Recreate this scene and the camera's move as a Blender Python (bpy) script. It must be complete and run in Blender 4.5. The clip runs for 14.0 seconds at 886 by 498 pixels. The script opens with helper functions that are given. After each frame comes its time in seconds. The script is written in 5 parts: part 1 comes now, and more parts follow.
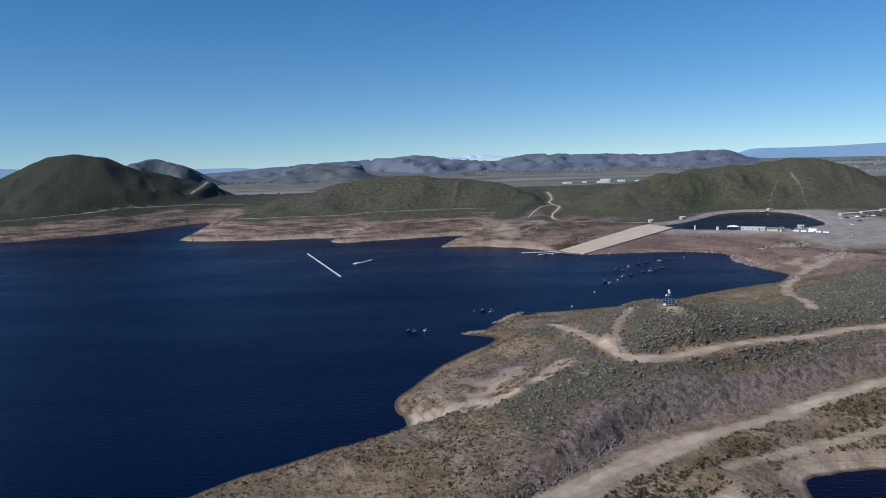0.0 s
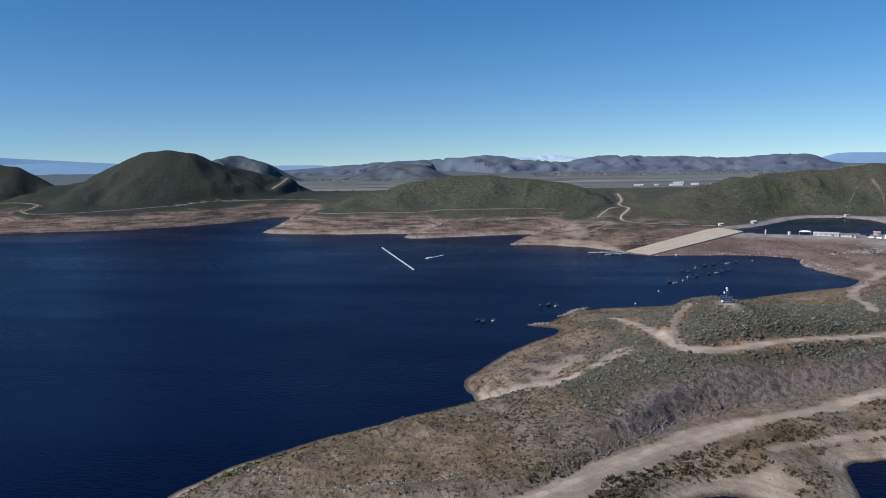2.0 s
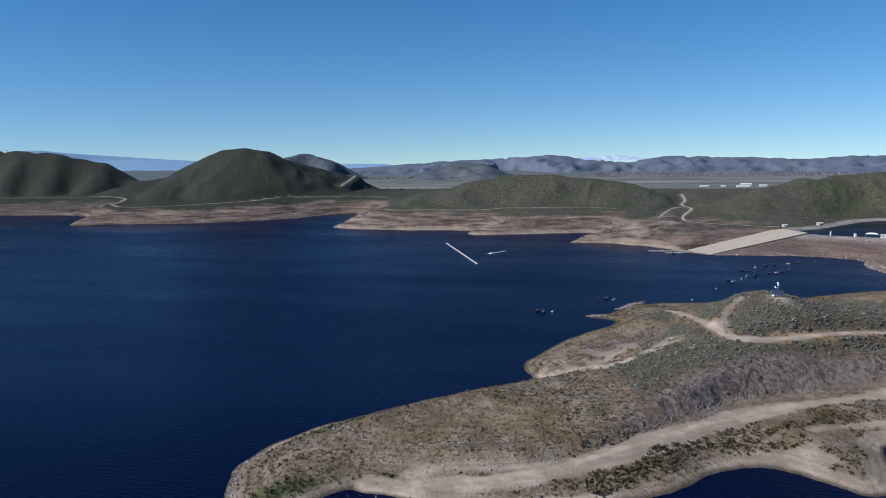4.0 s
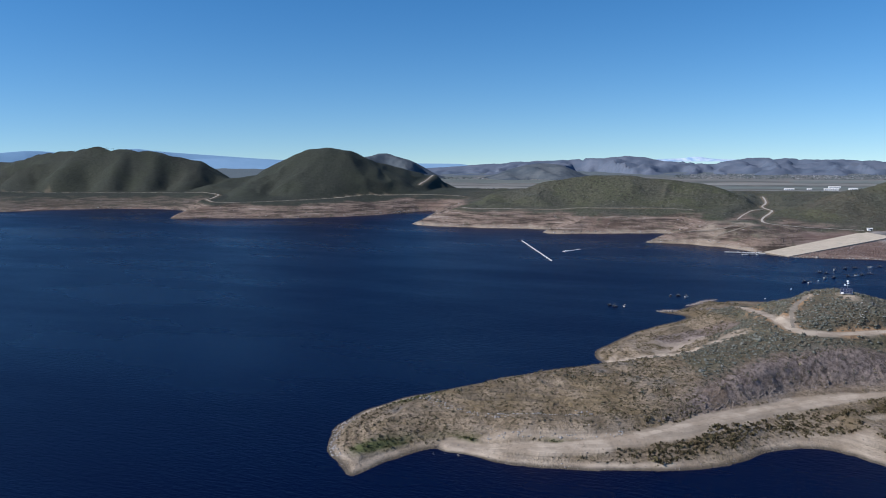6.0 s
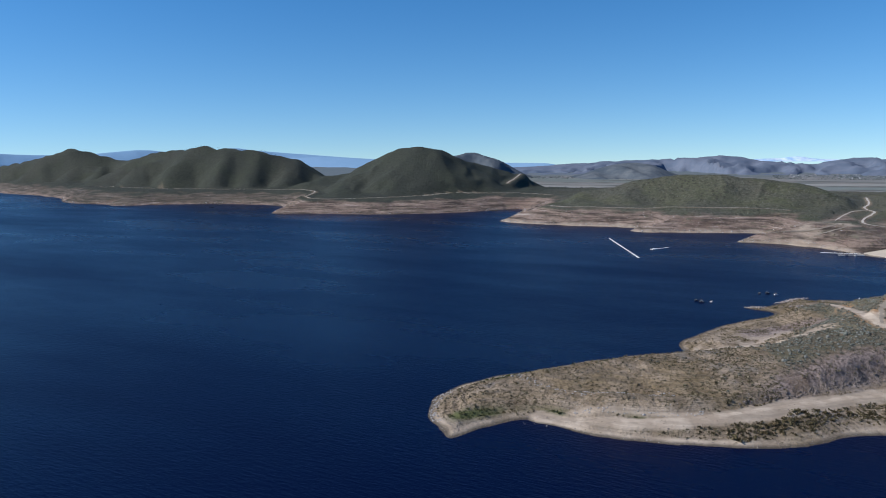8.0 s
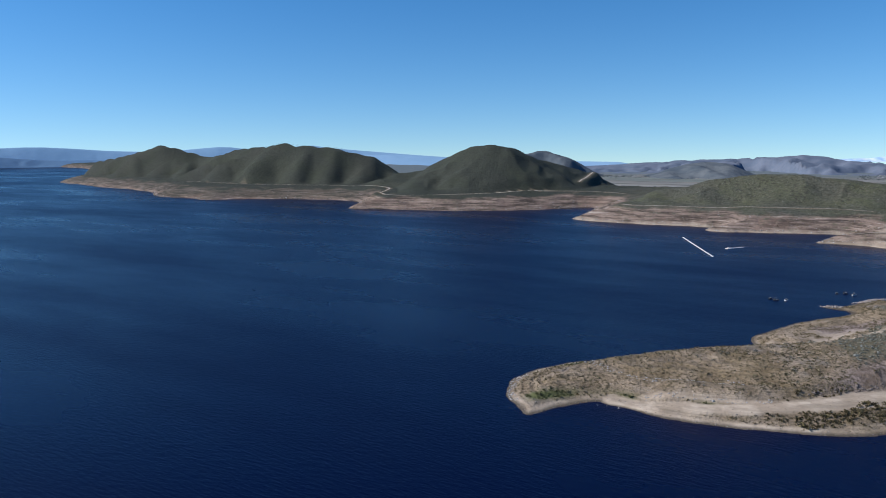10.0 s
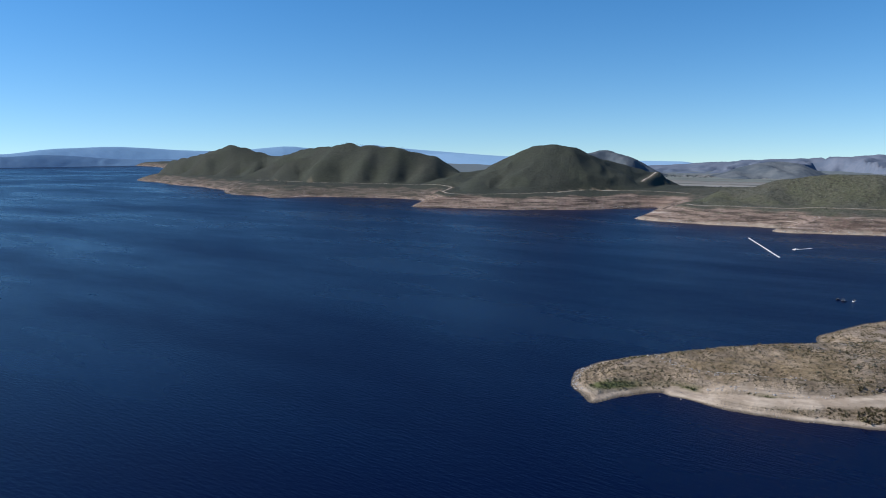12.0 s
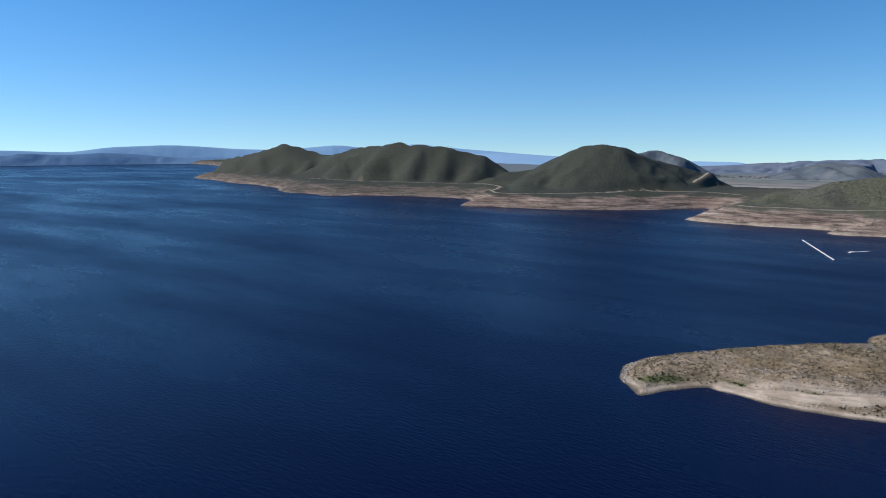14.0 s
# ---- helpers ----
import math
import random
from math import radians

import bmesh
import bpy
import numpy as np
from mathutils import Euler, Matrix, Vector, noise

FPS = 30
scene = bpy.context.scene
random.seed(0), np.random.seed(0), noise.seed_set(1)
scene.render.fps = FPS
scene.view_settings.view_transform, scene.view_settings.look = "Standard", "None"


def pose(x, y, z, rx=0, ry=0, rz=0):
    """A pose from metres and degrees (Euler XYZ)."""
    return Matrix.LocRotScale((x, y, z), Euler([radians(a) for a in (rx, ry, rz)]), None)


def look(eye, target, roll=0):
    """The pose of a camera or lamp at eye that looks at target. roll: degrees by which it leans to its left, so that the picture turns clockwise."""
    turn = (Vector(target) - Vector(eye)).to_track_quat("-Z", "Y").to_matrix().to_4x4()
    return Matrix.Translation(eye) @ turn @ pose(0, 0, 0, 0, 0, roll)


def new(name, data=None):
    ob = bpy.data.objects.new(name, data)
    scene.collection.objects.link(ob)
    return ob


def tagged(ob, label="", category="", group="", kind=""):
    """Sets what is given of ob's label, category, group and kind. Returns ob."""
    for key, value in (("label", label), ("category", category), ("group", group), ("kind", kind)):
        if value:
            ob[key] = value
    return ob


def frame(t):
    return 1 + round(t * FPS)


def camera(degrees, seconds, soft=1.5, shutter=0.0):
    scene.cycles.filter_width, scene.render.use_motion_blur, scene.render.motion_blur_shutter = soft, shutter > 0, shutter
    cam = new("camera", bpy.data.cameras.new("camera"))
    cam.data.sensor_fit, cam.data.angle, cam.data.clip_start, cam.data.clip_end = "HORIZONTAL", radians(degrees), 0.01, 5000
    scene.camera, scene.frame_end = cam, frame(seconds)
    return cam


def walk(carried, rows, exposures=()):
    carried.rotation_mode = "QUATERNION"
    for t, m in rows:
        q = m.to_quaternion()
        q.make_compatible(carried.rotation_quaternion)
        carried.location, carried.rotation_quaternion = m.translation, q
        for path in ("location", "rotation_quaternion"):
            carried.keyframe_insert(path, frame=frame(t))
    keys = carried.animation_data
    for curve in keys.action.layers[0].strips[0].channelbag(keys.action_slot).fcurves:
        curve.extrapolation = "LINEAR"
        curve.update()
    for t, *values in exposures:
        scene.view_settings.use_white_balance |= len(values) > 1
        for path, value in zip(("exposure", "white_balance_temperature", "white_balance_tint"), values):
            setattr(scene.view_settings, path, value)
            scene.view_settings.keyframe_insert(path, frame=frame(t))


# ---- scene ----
cam = camera(64.4, 14.0, 0.95)
PATH = [
    (0, (0.201, -15.753, 97.671), (0.125, -13.777, 97.378), -1.9),
    (0.5, (0.077, -22.145, 97.912), (-0.053, -20.171, 97.621), -1.7),
    (1, (0.143, -28.48, 98.152), (-0.048, -26.511, 97.863), -1.4),
    (1.5, (0.422, -34.702, 98.4), (0.186, -32.737, 98.112), -1.3),
    (2, (0.788, -41.007, 98.606), (0.519, -39.046, 98.317), -1.2),
    (2.5, (1.187, -47.378, 98.722), (0.889, -45.422, 98.434), -1.1),
    (3, (1.699, -53.928, 98.793), (1.354, -51.979, 98.505), -1.0),
    (5.5, (6.082, -86.891, 98.72), (5.498, -84.999, 98.435), -0.7),
    (6, (7.251, -93.279, 98.654), (6.611, -91.406, 98.37), -0.6),
    (6.5, (8.469, -99.549, 98.53), (7.772, -97.696, 98.246), -0.6),
    (7, (9.794, -105.68, 98.316), (9.04, -103.849, 98.033), -0.5),
    (7.5, (11.049, -111.59, 98.093), (10.241, -109.783, 97.81), -0.5),
    (8, (12.422, -117.441, 97.898), (11.56, -115.659, 97.615), -0.6),
    (8.5, (13.724, -123.025, 97.777), (12.809, -121.27, 97.494), -0.5),
    (11, (19.768, -147.534, 98.208), (18.67, -145.888, 97.919), -0.4),
    (11.5, (21.054, -151.664, 98.466), (19.919, -150.043, 98.177), -0.4),
    (12, (22.434, -155.366, 98.693), (21.266, -153.769, 98.405), -0.4),
    (12.5, (23.824, -158.821, 98.865), (22.621, -157.25, 98.576), -0.3),
    (13, (25.088, -162.232, 99.01), (23.853, -160.686, 98.721), -0.3),
    (13.5, (26.533, -165.584, 99.101), (25.274, -164.058, 98.813), -0.2),
    (14, (27.946, -168.962, 99.136), (26.675, -167.445, 98.847), -0.2),
]
walk(cam, [(t, look(eye, target, roll)) for t, eye, target, roll in PATH], [(0, -0.05, 6400, 11), (3, 0.0, 6340, 11), (6.5, 0.17, 6260, 10), (14, 0.36, 6480, 9)])

# ---- world, sun, exposure ----
SUN_FROM = Vector((-0.65, -0.42, 0.60)).normalized()
elev = math.asin(SUN_FROM.z)
azim = math.atan2(SUN_FROM.x, SUN_FROM.y)
world = bpy.data.worlds.new("sky")
scene.world = world
world.use_nodes = True
wn, wl = world.node_tree.nodes, world.node_tree.links
wn.clear()
w_out = wn.new("ShaderNodeOutputWorld")
w_bg = wn.new("ShaderNodeBackground")
w_sky = wn.new("ShaderNodeTexSky")
w_sky.sky_type = "NISHITA"
w_sky.sun_disc = False
w_sky.sun_elevation = elev
w_sky.sun_rotation = azim
w_sky.altitude = 500
w_sky.air_density = 1.0
w_sky.dust_density = 0.1
w_sky.ozone_density = 4.0
w_co = wn.new("ShaderNodeTexCoord")
w_map = wn.new("ShaderNodeMapping")          # the sky goes on a little below the level of the eye
w_map.inputs["Location"].default_value = (0, 0, 0.075)
wl.new(w_co.outputs["Generated"], w_map.inputs["Vector"])
wl.new(w_map.outputs["Vector"], w_sky.inputs["Vector"])
w_rich = wn.new("ShaderNodeHueSaturation")
w_rich.inputs["Saturation"].default_value = 1.29
w_rich.inputs["Hue"].default_value = 0.502
wl.new(w_sky.outputs["Color"], w_rich.inputs["Color"])
wl.new(w_rich.outputs["Color"], w_bg.inputs["Color"])
w_bg.inputs["Strength"].default_value = 0.108
wl.new(w_bg.outputs["Background"], w_out.inputs["Surface"])
sun = new("sun", bpy.data.lights.new("sun", "SUN"))
sun.data.energy = 4.8
sun.data.angle = radians(0.5)
sun.data.color = (1.0, 0.95, 0.905)
sun.matrix_world = look((0, 0, 300), Vector((0, 0, 300)) - SUN_FROM)


# ---- number helpers ----
def hashed(ix, iy, seed):
    h = (ix.astype(np.int64) * 374761393 + iy.astype(np.int64) * 668265263 + seed * 1442695041) & 0xFFFFFFFF
    h = ((h ^ (h >> 13)) * 1274126177) & 0xFFFFFFFF
    return ((h ^ (h >> 16)) & 0xFFFF) / 32767.5 - 1.0


def vnoise(x, y, seed=0):
    ix, iy = np.floor(x), np.floor(y)
    fx, fy = x - ix, y - iy
    ux, uy = fx * fx * fx * (fx * (fx * 6 - 15) + 10), fy * fy * fy * (fy * (fy * 6 - 15) + 10)
    a, b = hashed(ix, iy, seed), hashed(ix + 1, iy, seed)
    c, d = hashed(ix, iy + 1, seed), hashed(ix + 1, iy + 1, seed)
    return (a * (1 - ux) + b * ux) * (1 - uy) + (c * (1 - ux) + d * ux) * uy


def fbm(x, y, size, octaves=4, seed=0):
    total, amp, f = np.zeros_like(x), 1.0, 1.0 / size
    for k in range(octaves):
        ca, sa = math.cos(0.7 * k + seed), math.sin(0.7 * k + seed)
        total += amp * vnoise((x * ca - y * sa) * f + 17.3 * k, (x * sa + y * ca) * f - 9.1 * k, seed + k)
        amp, f = amp * 0.5, f * 2.03
    return total


def smooth(a, lo, hi):
    t = np.clip((a - lo) / (hi - lo), 0, 1)
    return t * t * (3 - 2 * t)


def rounded(points, closed=False, times=1):
    """Cuts the corners of a line of points."""
    p = np.array(points, float)
    for _ in range(times):
        q = np.roll(p, -1, 0) if closed else p[1:]
        a = p if closed else p[:-1]
        cut = np.stack([a * 0.75 + q * 0.25, a * 0.25 + q * 0.75], 1).reshape(-1, p.shape[1])
        p = cut if closed else np.concatenate([p[:1], cut, p[-1:]])
    return p


def line_distance(x, y, line, closed=False):
    """Distance to a line, the side (positive to the left of its way) and values carried along it."""
    ends = np.roll(line, -1, 0) if closed else line[1:]
    starts = line if closed else line[:-1]
    best = np.full(x.shape, 1e18)
    side = np.zeros(x.shape)
    values = np.zeros((line.shape[1] - 2,) + x.shape)
    for a, b in zip(starts, ends):
        dx, dy = b[0] - a[0], b[1] - a[1]
        ll = dx * dx + dy * dy + 1e-9
        t = np.clip(((x - a[0]) * dx + (y - a[1]) * dy) / ll, 0, 1)
        ex, ey = x - a[0] - t * dx, y - a[1] - t * dy
        d2 = ex * ex + ey * ey
        near = d2 < best
        best = np.where(near, d2, best)
        side = np.where(near, np.sign(dx * (y - a[1]) - dy * (x - a[0])), side)
        for k in range(values.shape[0]):
            values[k] = np.where(near, a[2 + k] + t * (b[2 + k] - a[2 + k]), values[k])
    return np.sqrt(best), side, values


def inside(x, y, poly):
    odd = np.zeros(x.shape, bool)
    for a, b in zip(poly, np.roll(poly, -1, 0)):
        if a[1] == b[1]:
            continue
        cross = (a[1] > y) != (b[1] > y)
        odd ^= cross & (x < (b[0] - a[0]) * (y - a[1]) / (b[1] - a[1]) + a[0])
    return odd


# ---- the plan: shores, ridges, roads (metres, the lake's surface is z = 0) ----
SHORE_NORTH = [(-4500, -2600), (-4450, 0), (-4400, 1400), (-4350, 2250), (-3300, 2000), (-2600, 1500), (-2200, 1200),
               (-2085, 1068), (-1990, 1050), (-1900, 1035), (-1730, 975), (-1560, 945), (-1400, 900), (-1311, 835), (-1235, 792),
               (-1150, 800), (-1081, 775), (-1029, 835), (-930, 872), (-842, 893), (-786, 882), (-722, 805), (-704, 742),
               (-628, 776), (-560, 785), (-498, 815), (-440, 855), (-412, 900), (-372, 955), (-350, 930), (-338, 850), (-330, 790)]
SHORE_BAY = [(-328, 760), (-268, 745), (-222, 738), (-170, 752), (-128, 742), (-152, 719), (-134, 701), (-78, 722), (-10, 746), (6, 727),
             (-20, 684), (-36, 648), (-2, 652), (37, 647), (66, 620), (79, 603), (97, 586), (130, 585), (175, 588), (201, 581),
             (214, 566), (207, 545), (206, 528), (216, 495), (224, 468), (210, 452), (180, 441), (150, 425)]
SHORE_POINT = [(117, 404), (89, 395), (60, 386), (38, 384), (32, 376), (25, 381), (18, 373), (14, 359), (8, 349), (-2, 341), (-4, 337), (4, 335), (11, 332), (10, 322), (-1, 308), (-9, 296), (-19, 276),
               (-25, 260), (-29, 250), (-31, 241), (-29, 233), (-25, 228), (-24, 219), (-29, 212), (-38, 206), (-51, 198), (-62, 190), (-74, 180), (-88, 166), (-99, 152),
               (-106, 136), (-108, 122), (-104, 109), (-100, 101), (-92, 94), (-86, 88), (-84, 89), (-81, 96), (-77, 104), (-71, 113), (-63, 117), (-54, 117),
               (-49, 111), (-35, 110.5), (-18, 114), (-5, 118), (12, 123), (27, 133), (38, 147), (50, 153), (60, 151), (69, 145), (77, 138), (86, 143)]
SHORE_EAST = [(90, 160), (92, 173), (99, 179), (122, 182), (165, 176), (230, 150), (340, 90), (480, -60), (640, -420), (900, -1500), (1500, -4000)]
OUTER = [(6500, -6000), (6500, 6500), (-6500, 6500), (-6500, -2600)]
SHORE = rounded(SHORE_NORTH + SHORE_BAY + SHORE_POINT + SHORE_EAST + OUTER, True)
POND = rounded([(190, 672), (191, 690), (219, 708), (247, 740), (285, 786), (322, 800), (352, 782), (358, 752), (352, 700), (342, 662), (320, 643), (290, 634), (244, 634), (218, 641), (197, 652)], True, 2)
POND_Z = 10.5
# ridges: x, y, height above the lake, half width
RIDGES = [
    [(-95, 125, 3, 18), (-70, 150, 7, 24), (-40, 172, 9, 30), (-5, 186, 11, 30), (30, 206, 15.5, 28), (58, 232, 18, 36)],
    [(52, 236, 18, 30), (80, 266, 28.5, 34), (105, 278, 23, 34), (135, 292, 18.5, 36)],
    [(36, 300, 12, 20), (62, 290, 20, 24)],
    [(150, 300, 17, 36), (200, 322, 21, 44), (270, 366, 25, 54), (360, 370, 28, 80)],
    [(120, 225, 14, 40), (170, 240, 18, 50), (250, 250, 22, 70)],
]
# hills, each a crest and the spurs that run down from it: x, y, height above the lake
ROUND_HILL = [
    [(-862, 1130, 42), (-783, 1110, 47), (-740, 1092, 60), (-700, 1076, 79), (-645, 1063, 98), (-600, 1058, 100), (-580, 1064, 97), (-562, 1085, 84), (-550, 1120, 74),
     (-526, 1170, 65), (-499, 1210, 57), (-470, 1250, 47), (-446, 1268, 33), (-422, 1284, 16), (-402, 1296, 2)],
    [(-610, 1060, 97), (-603, 1005, 74), (-590, 950, 44), (-578, 905, 20)],
    [(-690, 1075, 80), (-692, 1005, 54), (-680, 930, 32), (-668, 860, 20)],
    [(-580, 1066, 94), (-552, 1015, 68), (-530, 965, 42), (-515, 925, 20)],
    [(-550, 1120, 68), (-505, 1085, 48), (-470, 1052, 28)],
    [(-526, 1170, 60), (-482, 1150, 40), (-450, 1120, 20)],
    [(-783, 1110, 47), (-800, 1050, 42), (-826, 990, 34), (-805, 940, 20)],
]
LOW_HILL = [
    [(-290, 890, 24), (-259, 900, 29), (-208, 910, 39), (-172, 920, 47), (-142, 930, 54), (-109, 935, 56), (-82, 935, 57), (-51, 930, 52), (2, 930, 50), (24, 925, 46), (54, 920, 38), (83, 915, 28), (112, 905, 16)],
    [(-172, 920, 46), (-178, 875, 34), (-180, 825, 20)],
    [(-70, 934, 55), (-84, 885, 38), (-92, 835, 20)],
    [(24, 925, 45), (6, 880, 34), (-4, 835, 20)],
    [(-240, 905, 33), (-250, 860, 25), (-248, 815, 19)],
    [(83, 915, 28), (70, 875, 22), (55, 840, 16)],
]
POND_HILL = [
    [(120, 825, 20), (160, 850, 28), (196, 860, 39), (240, 870, 49), (260, 880, 48), (294, 910, 55), (350, 925, 55), (388, 930, 60), (461, 930, 62), (476, 930, 56), (498, 930, 44), (523, 935, 32), (560, 940, 25), (640, 955, 12)],
    [(196, 860, 43), (165, 805, 26), (140, 765, 14)],
    [(245, 872, 51), (240, 815, 28), (238, 780, 14)],
    [(350, 925, 58), (338, 865, 36), (322, 815, 15)],
    [(425, 930, 62), (420, 870, 38), (408, 815, 14)],
    [(480, 930, 54), (485, 870, 32), (480, 810, 14)],
]
WEST_HILL = [
    [(-900, 1200, 26), (-914, 1160, 53), (-948, 1130, 76), (-1015, 1110, 95), (-1067, 1100, 100), (-1121, 1090, 104), (-1172, 1085, 109), (-1245, 1095, 99), (-1318, 1110, 97), (-1361, 1120, 92), (-1439, 1140, 80), (-1507, 1180, 74)],
    [(-948, 1130, 78), (-925, 1070, 50), (-905, 1010, 24)],
    [(-1030, 1108, 96), (-1000, 1050, 64), (-965, 990, 24)],
    [(-1090, 1097, 101), (-1065, 1035, 68), (-1040, 970, 22)],
    [(-1172, 1085, 108), (-1182, 1040, 84), (-1165, 990, 50), (-1150, 960, 24)],
    [(-1270, 1099, 98), (-1300, 1035, 68), (-1310, 960, 26)],
    [(-1361, 1120, 92), (-1410, 1060, 58), (-1445, 1000, 26)],
]
FAR_WEST_HILL = [
    [(-1507, 1190, 76), (-1599, 1220, 81), (-1637, 1220, 91), (-1696, 1210, 103), (-1732, 1200, 115), (-1823, 1200, 96), (-1960, 1210, 74), (-2106, 1215, 58), (-2229, 1210, 36), (-2360, 1200, 12)],
    [(-1599, 1220, 81), (-1565, 1140, 52), (-1520, 1060, 22)],
    [(-1660, 1215, 96), (-1650, 1140, 62), (-1640, 1075, 28)],
    [(-1770, 1200, 108), (-1810, 1140, 74), (-1835, 1095, 30)],
    [(-1930, 1208, 78), (-1950, 1150, 46), (-1970, 1110, 15)],
]
# crest lines, slope beside the spurs, breadth of the rounded crest, slope below the main crest
HILLS = [(ROUND_HILL, 0.52, 32, 0.78), (LOW_HILL, 0.44, 24, 0.66), (POND_HILL, 0.46, 20, 0.75), (WEST_HILL, 0.86, 15, 1.2), (FAR_WEST_HILL, 0.86, 16, 1.2)]
SCARP = rounded([(-52, 123.5), (-45, 125.5), (-37, 127), (-26, 129), (-14, 132.5), (-4, 140), (5, 148), (13, 156.5), (27, 171), (40, 184.5), (50, 194.5), (64, 202), (85, 211), (110, 222), (150, 243), (220, 262)], False, 1)
# roads: x, y, half width and, for some, the height
ROAD_RIDGE = [(38, 306, 2.2), (40, 298, 2.6), (45, 280, 2.6), (48, 250, 2.7), (53, 231, 3.0), (60, 226, 3.3), (74, 231, 2.8), (99, 244, 2.6), (125, 257, 2.6), (148, 268, 2.7), (160, 276, 2.9), (174, 277, 2.8), (210, 276, 2.8), (280, 276, 2.8)]
ROAD_SPUR = [(54, 232, 1.5), (55, 248, 1.5), (60, 263, 1.5), (66, 271, 1.3)]
ROAD_EAST = [(226, 468, 3), (204, 432, 2.4), (188, 404, 2.3), (177, 374, 2.3), (167, 345, 2.2), (157, 312, 2.2), (152, 296, 2.0)]
ROAD_BEACH = [(-62, 117.5, 0.11), (-46, 118, 0.88), (-30, 122, 1.65), (-10, 131, 1.98), (8, 145, 1.98), (25, 161, 1.98), (38, 173, 1.87), (51, 182, 1.76), (61, 190, 2.4), (83, 201, 2.32), (106, 211, 2.16), (130, 224, 2.16), (150, 233, 2.16), (230, 262, 2.16)]
ROAD_HILL = [(-715, 850, 1.3, 21), (-667, 815, 1.4, 19), (-614, 844, 1.5, 19), (-564, 890, 1.5, 19), (-526, 938, 1.5, 19), (-490, 980, 1.6, 19.5), (-455, 1010, 1.6, 20.5), (-425, 1022, 1.6, 21), (-380, 1030, 1.4, 21), (-330, 1010, 1.2, 20)]
ROAD_SHORE = [(-272, 806, 2.6, 19.5), (-249, 796, 1.5, 19.3), (-219, 803, 1.5, 19.5), (-186, 804, 1.5, 19.5), (-152, 803, 1.5, 19.5), (-138, 806, 1.5, 20), (-122, 815, 1.5, 21), (-88, 815, 1.5, 21), (-55, 818, 1.5, 22), (-16, 820, 1.5, 22), (20, 815, 1.1, 21)]
ROAD_PASS = [(124, 1097, 2.0, 18), (117, 962, 2.0, 18), (104, 900, 2.0, 18), (104, 880, 2.0, 18), (110, 864, 2.0, 18), (111, 833, 2.0, 18), (91, 764, 2.0, 16), (89, 722, 2.0, 15), (117, 713, 2.0, 14), (155, 702, 2.0, 13.5), (180, 697, 2.0, 13.3)]
ROAD_LINK = [(65, 751, 1.2, 15), (81, 824, 1.5, 17), (95, 858, 1.6, 18), (110, 864, 1.6, 18)]
ROAD_WEST = [(-1363, 967, 1.2, 21), (-1231, 952, 1.5, 21), (-1140, 950, 1.5, 21), (-1049, 957, 1.5, 21), (-918, 991, 1.5, 21), (-822, 981, 1.5, 21), (-772, 966, 1.8, 21), (-740, 905, 1.6, 21), (-715, 850, 1.4, 21)]
ROAD_CUT = [(-447, 1106, 1.4, 33.5), (-454, 1155, 1.5, 38), (-461, 1205, 1.5, 42.5), (-470, 1248, 1.5, 46.5)]
ROAD_LOT = [(224, 468, 3.0), (244, 478, 3.0), (262, 490, 3.2), (276, 506, 3.2), (283, 530, 3.2), (288, 556, 3.0)]
TRACK_SHORE = [(2, 672, 2.2), (16, 674, 2.4), (33, 673, 2.2), (50, 679, 2.0), (66, 699, 2.0)]
TRACK_LOW = [(38, 657, 2.0), (55, 666, 2.4), (73, 686, 2.0)]
TRAIL_HIGH = [(410, 895, 0.4), (407, 869, 0.5), (405, 852, 0.4), (395, 825, 0.6), (391, 812, 0.7), (388, 797, 0.6)]
TRAIL_SIDE = [(386, 881, 0.4), (366, 844, 0.5), (353, 823, 0.4)]
ROADS = {"ridge_road": ROAD_RIDGE, "spur_track": ROAD_SPUR, "east_road": ROAD_EAST, "beach_road": ROAD_BEACH, "hill_road": ROAD_HILL,
         "shore_road": ROAD_SHORE, "pass_road": ROAD_PASS, "link_road": ROAD_LINK, "west_road": ROAD_WEST, "cut_road": ROAD_CUT, "shore_track": TRACK_SHORE,
         "low_track": TRACK_LOW, "high_trail": TRAIL_HIGH, "side_trail": TRAIL_SIDE}
BENCH = rounded([(72, 176), (80, 181), (95, 188), (114, 193), (130, 198), (170, 206)], False, 1)


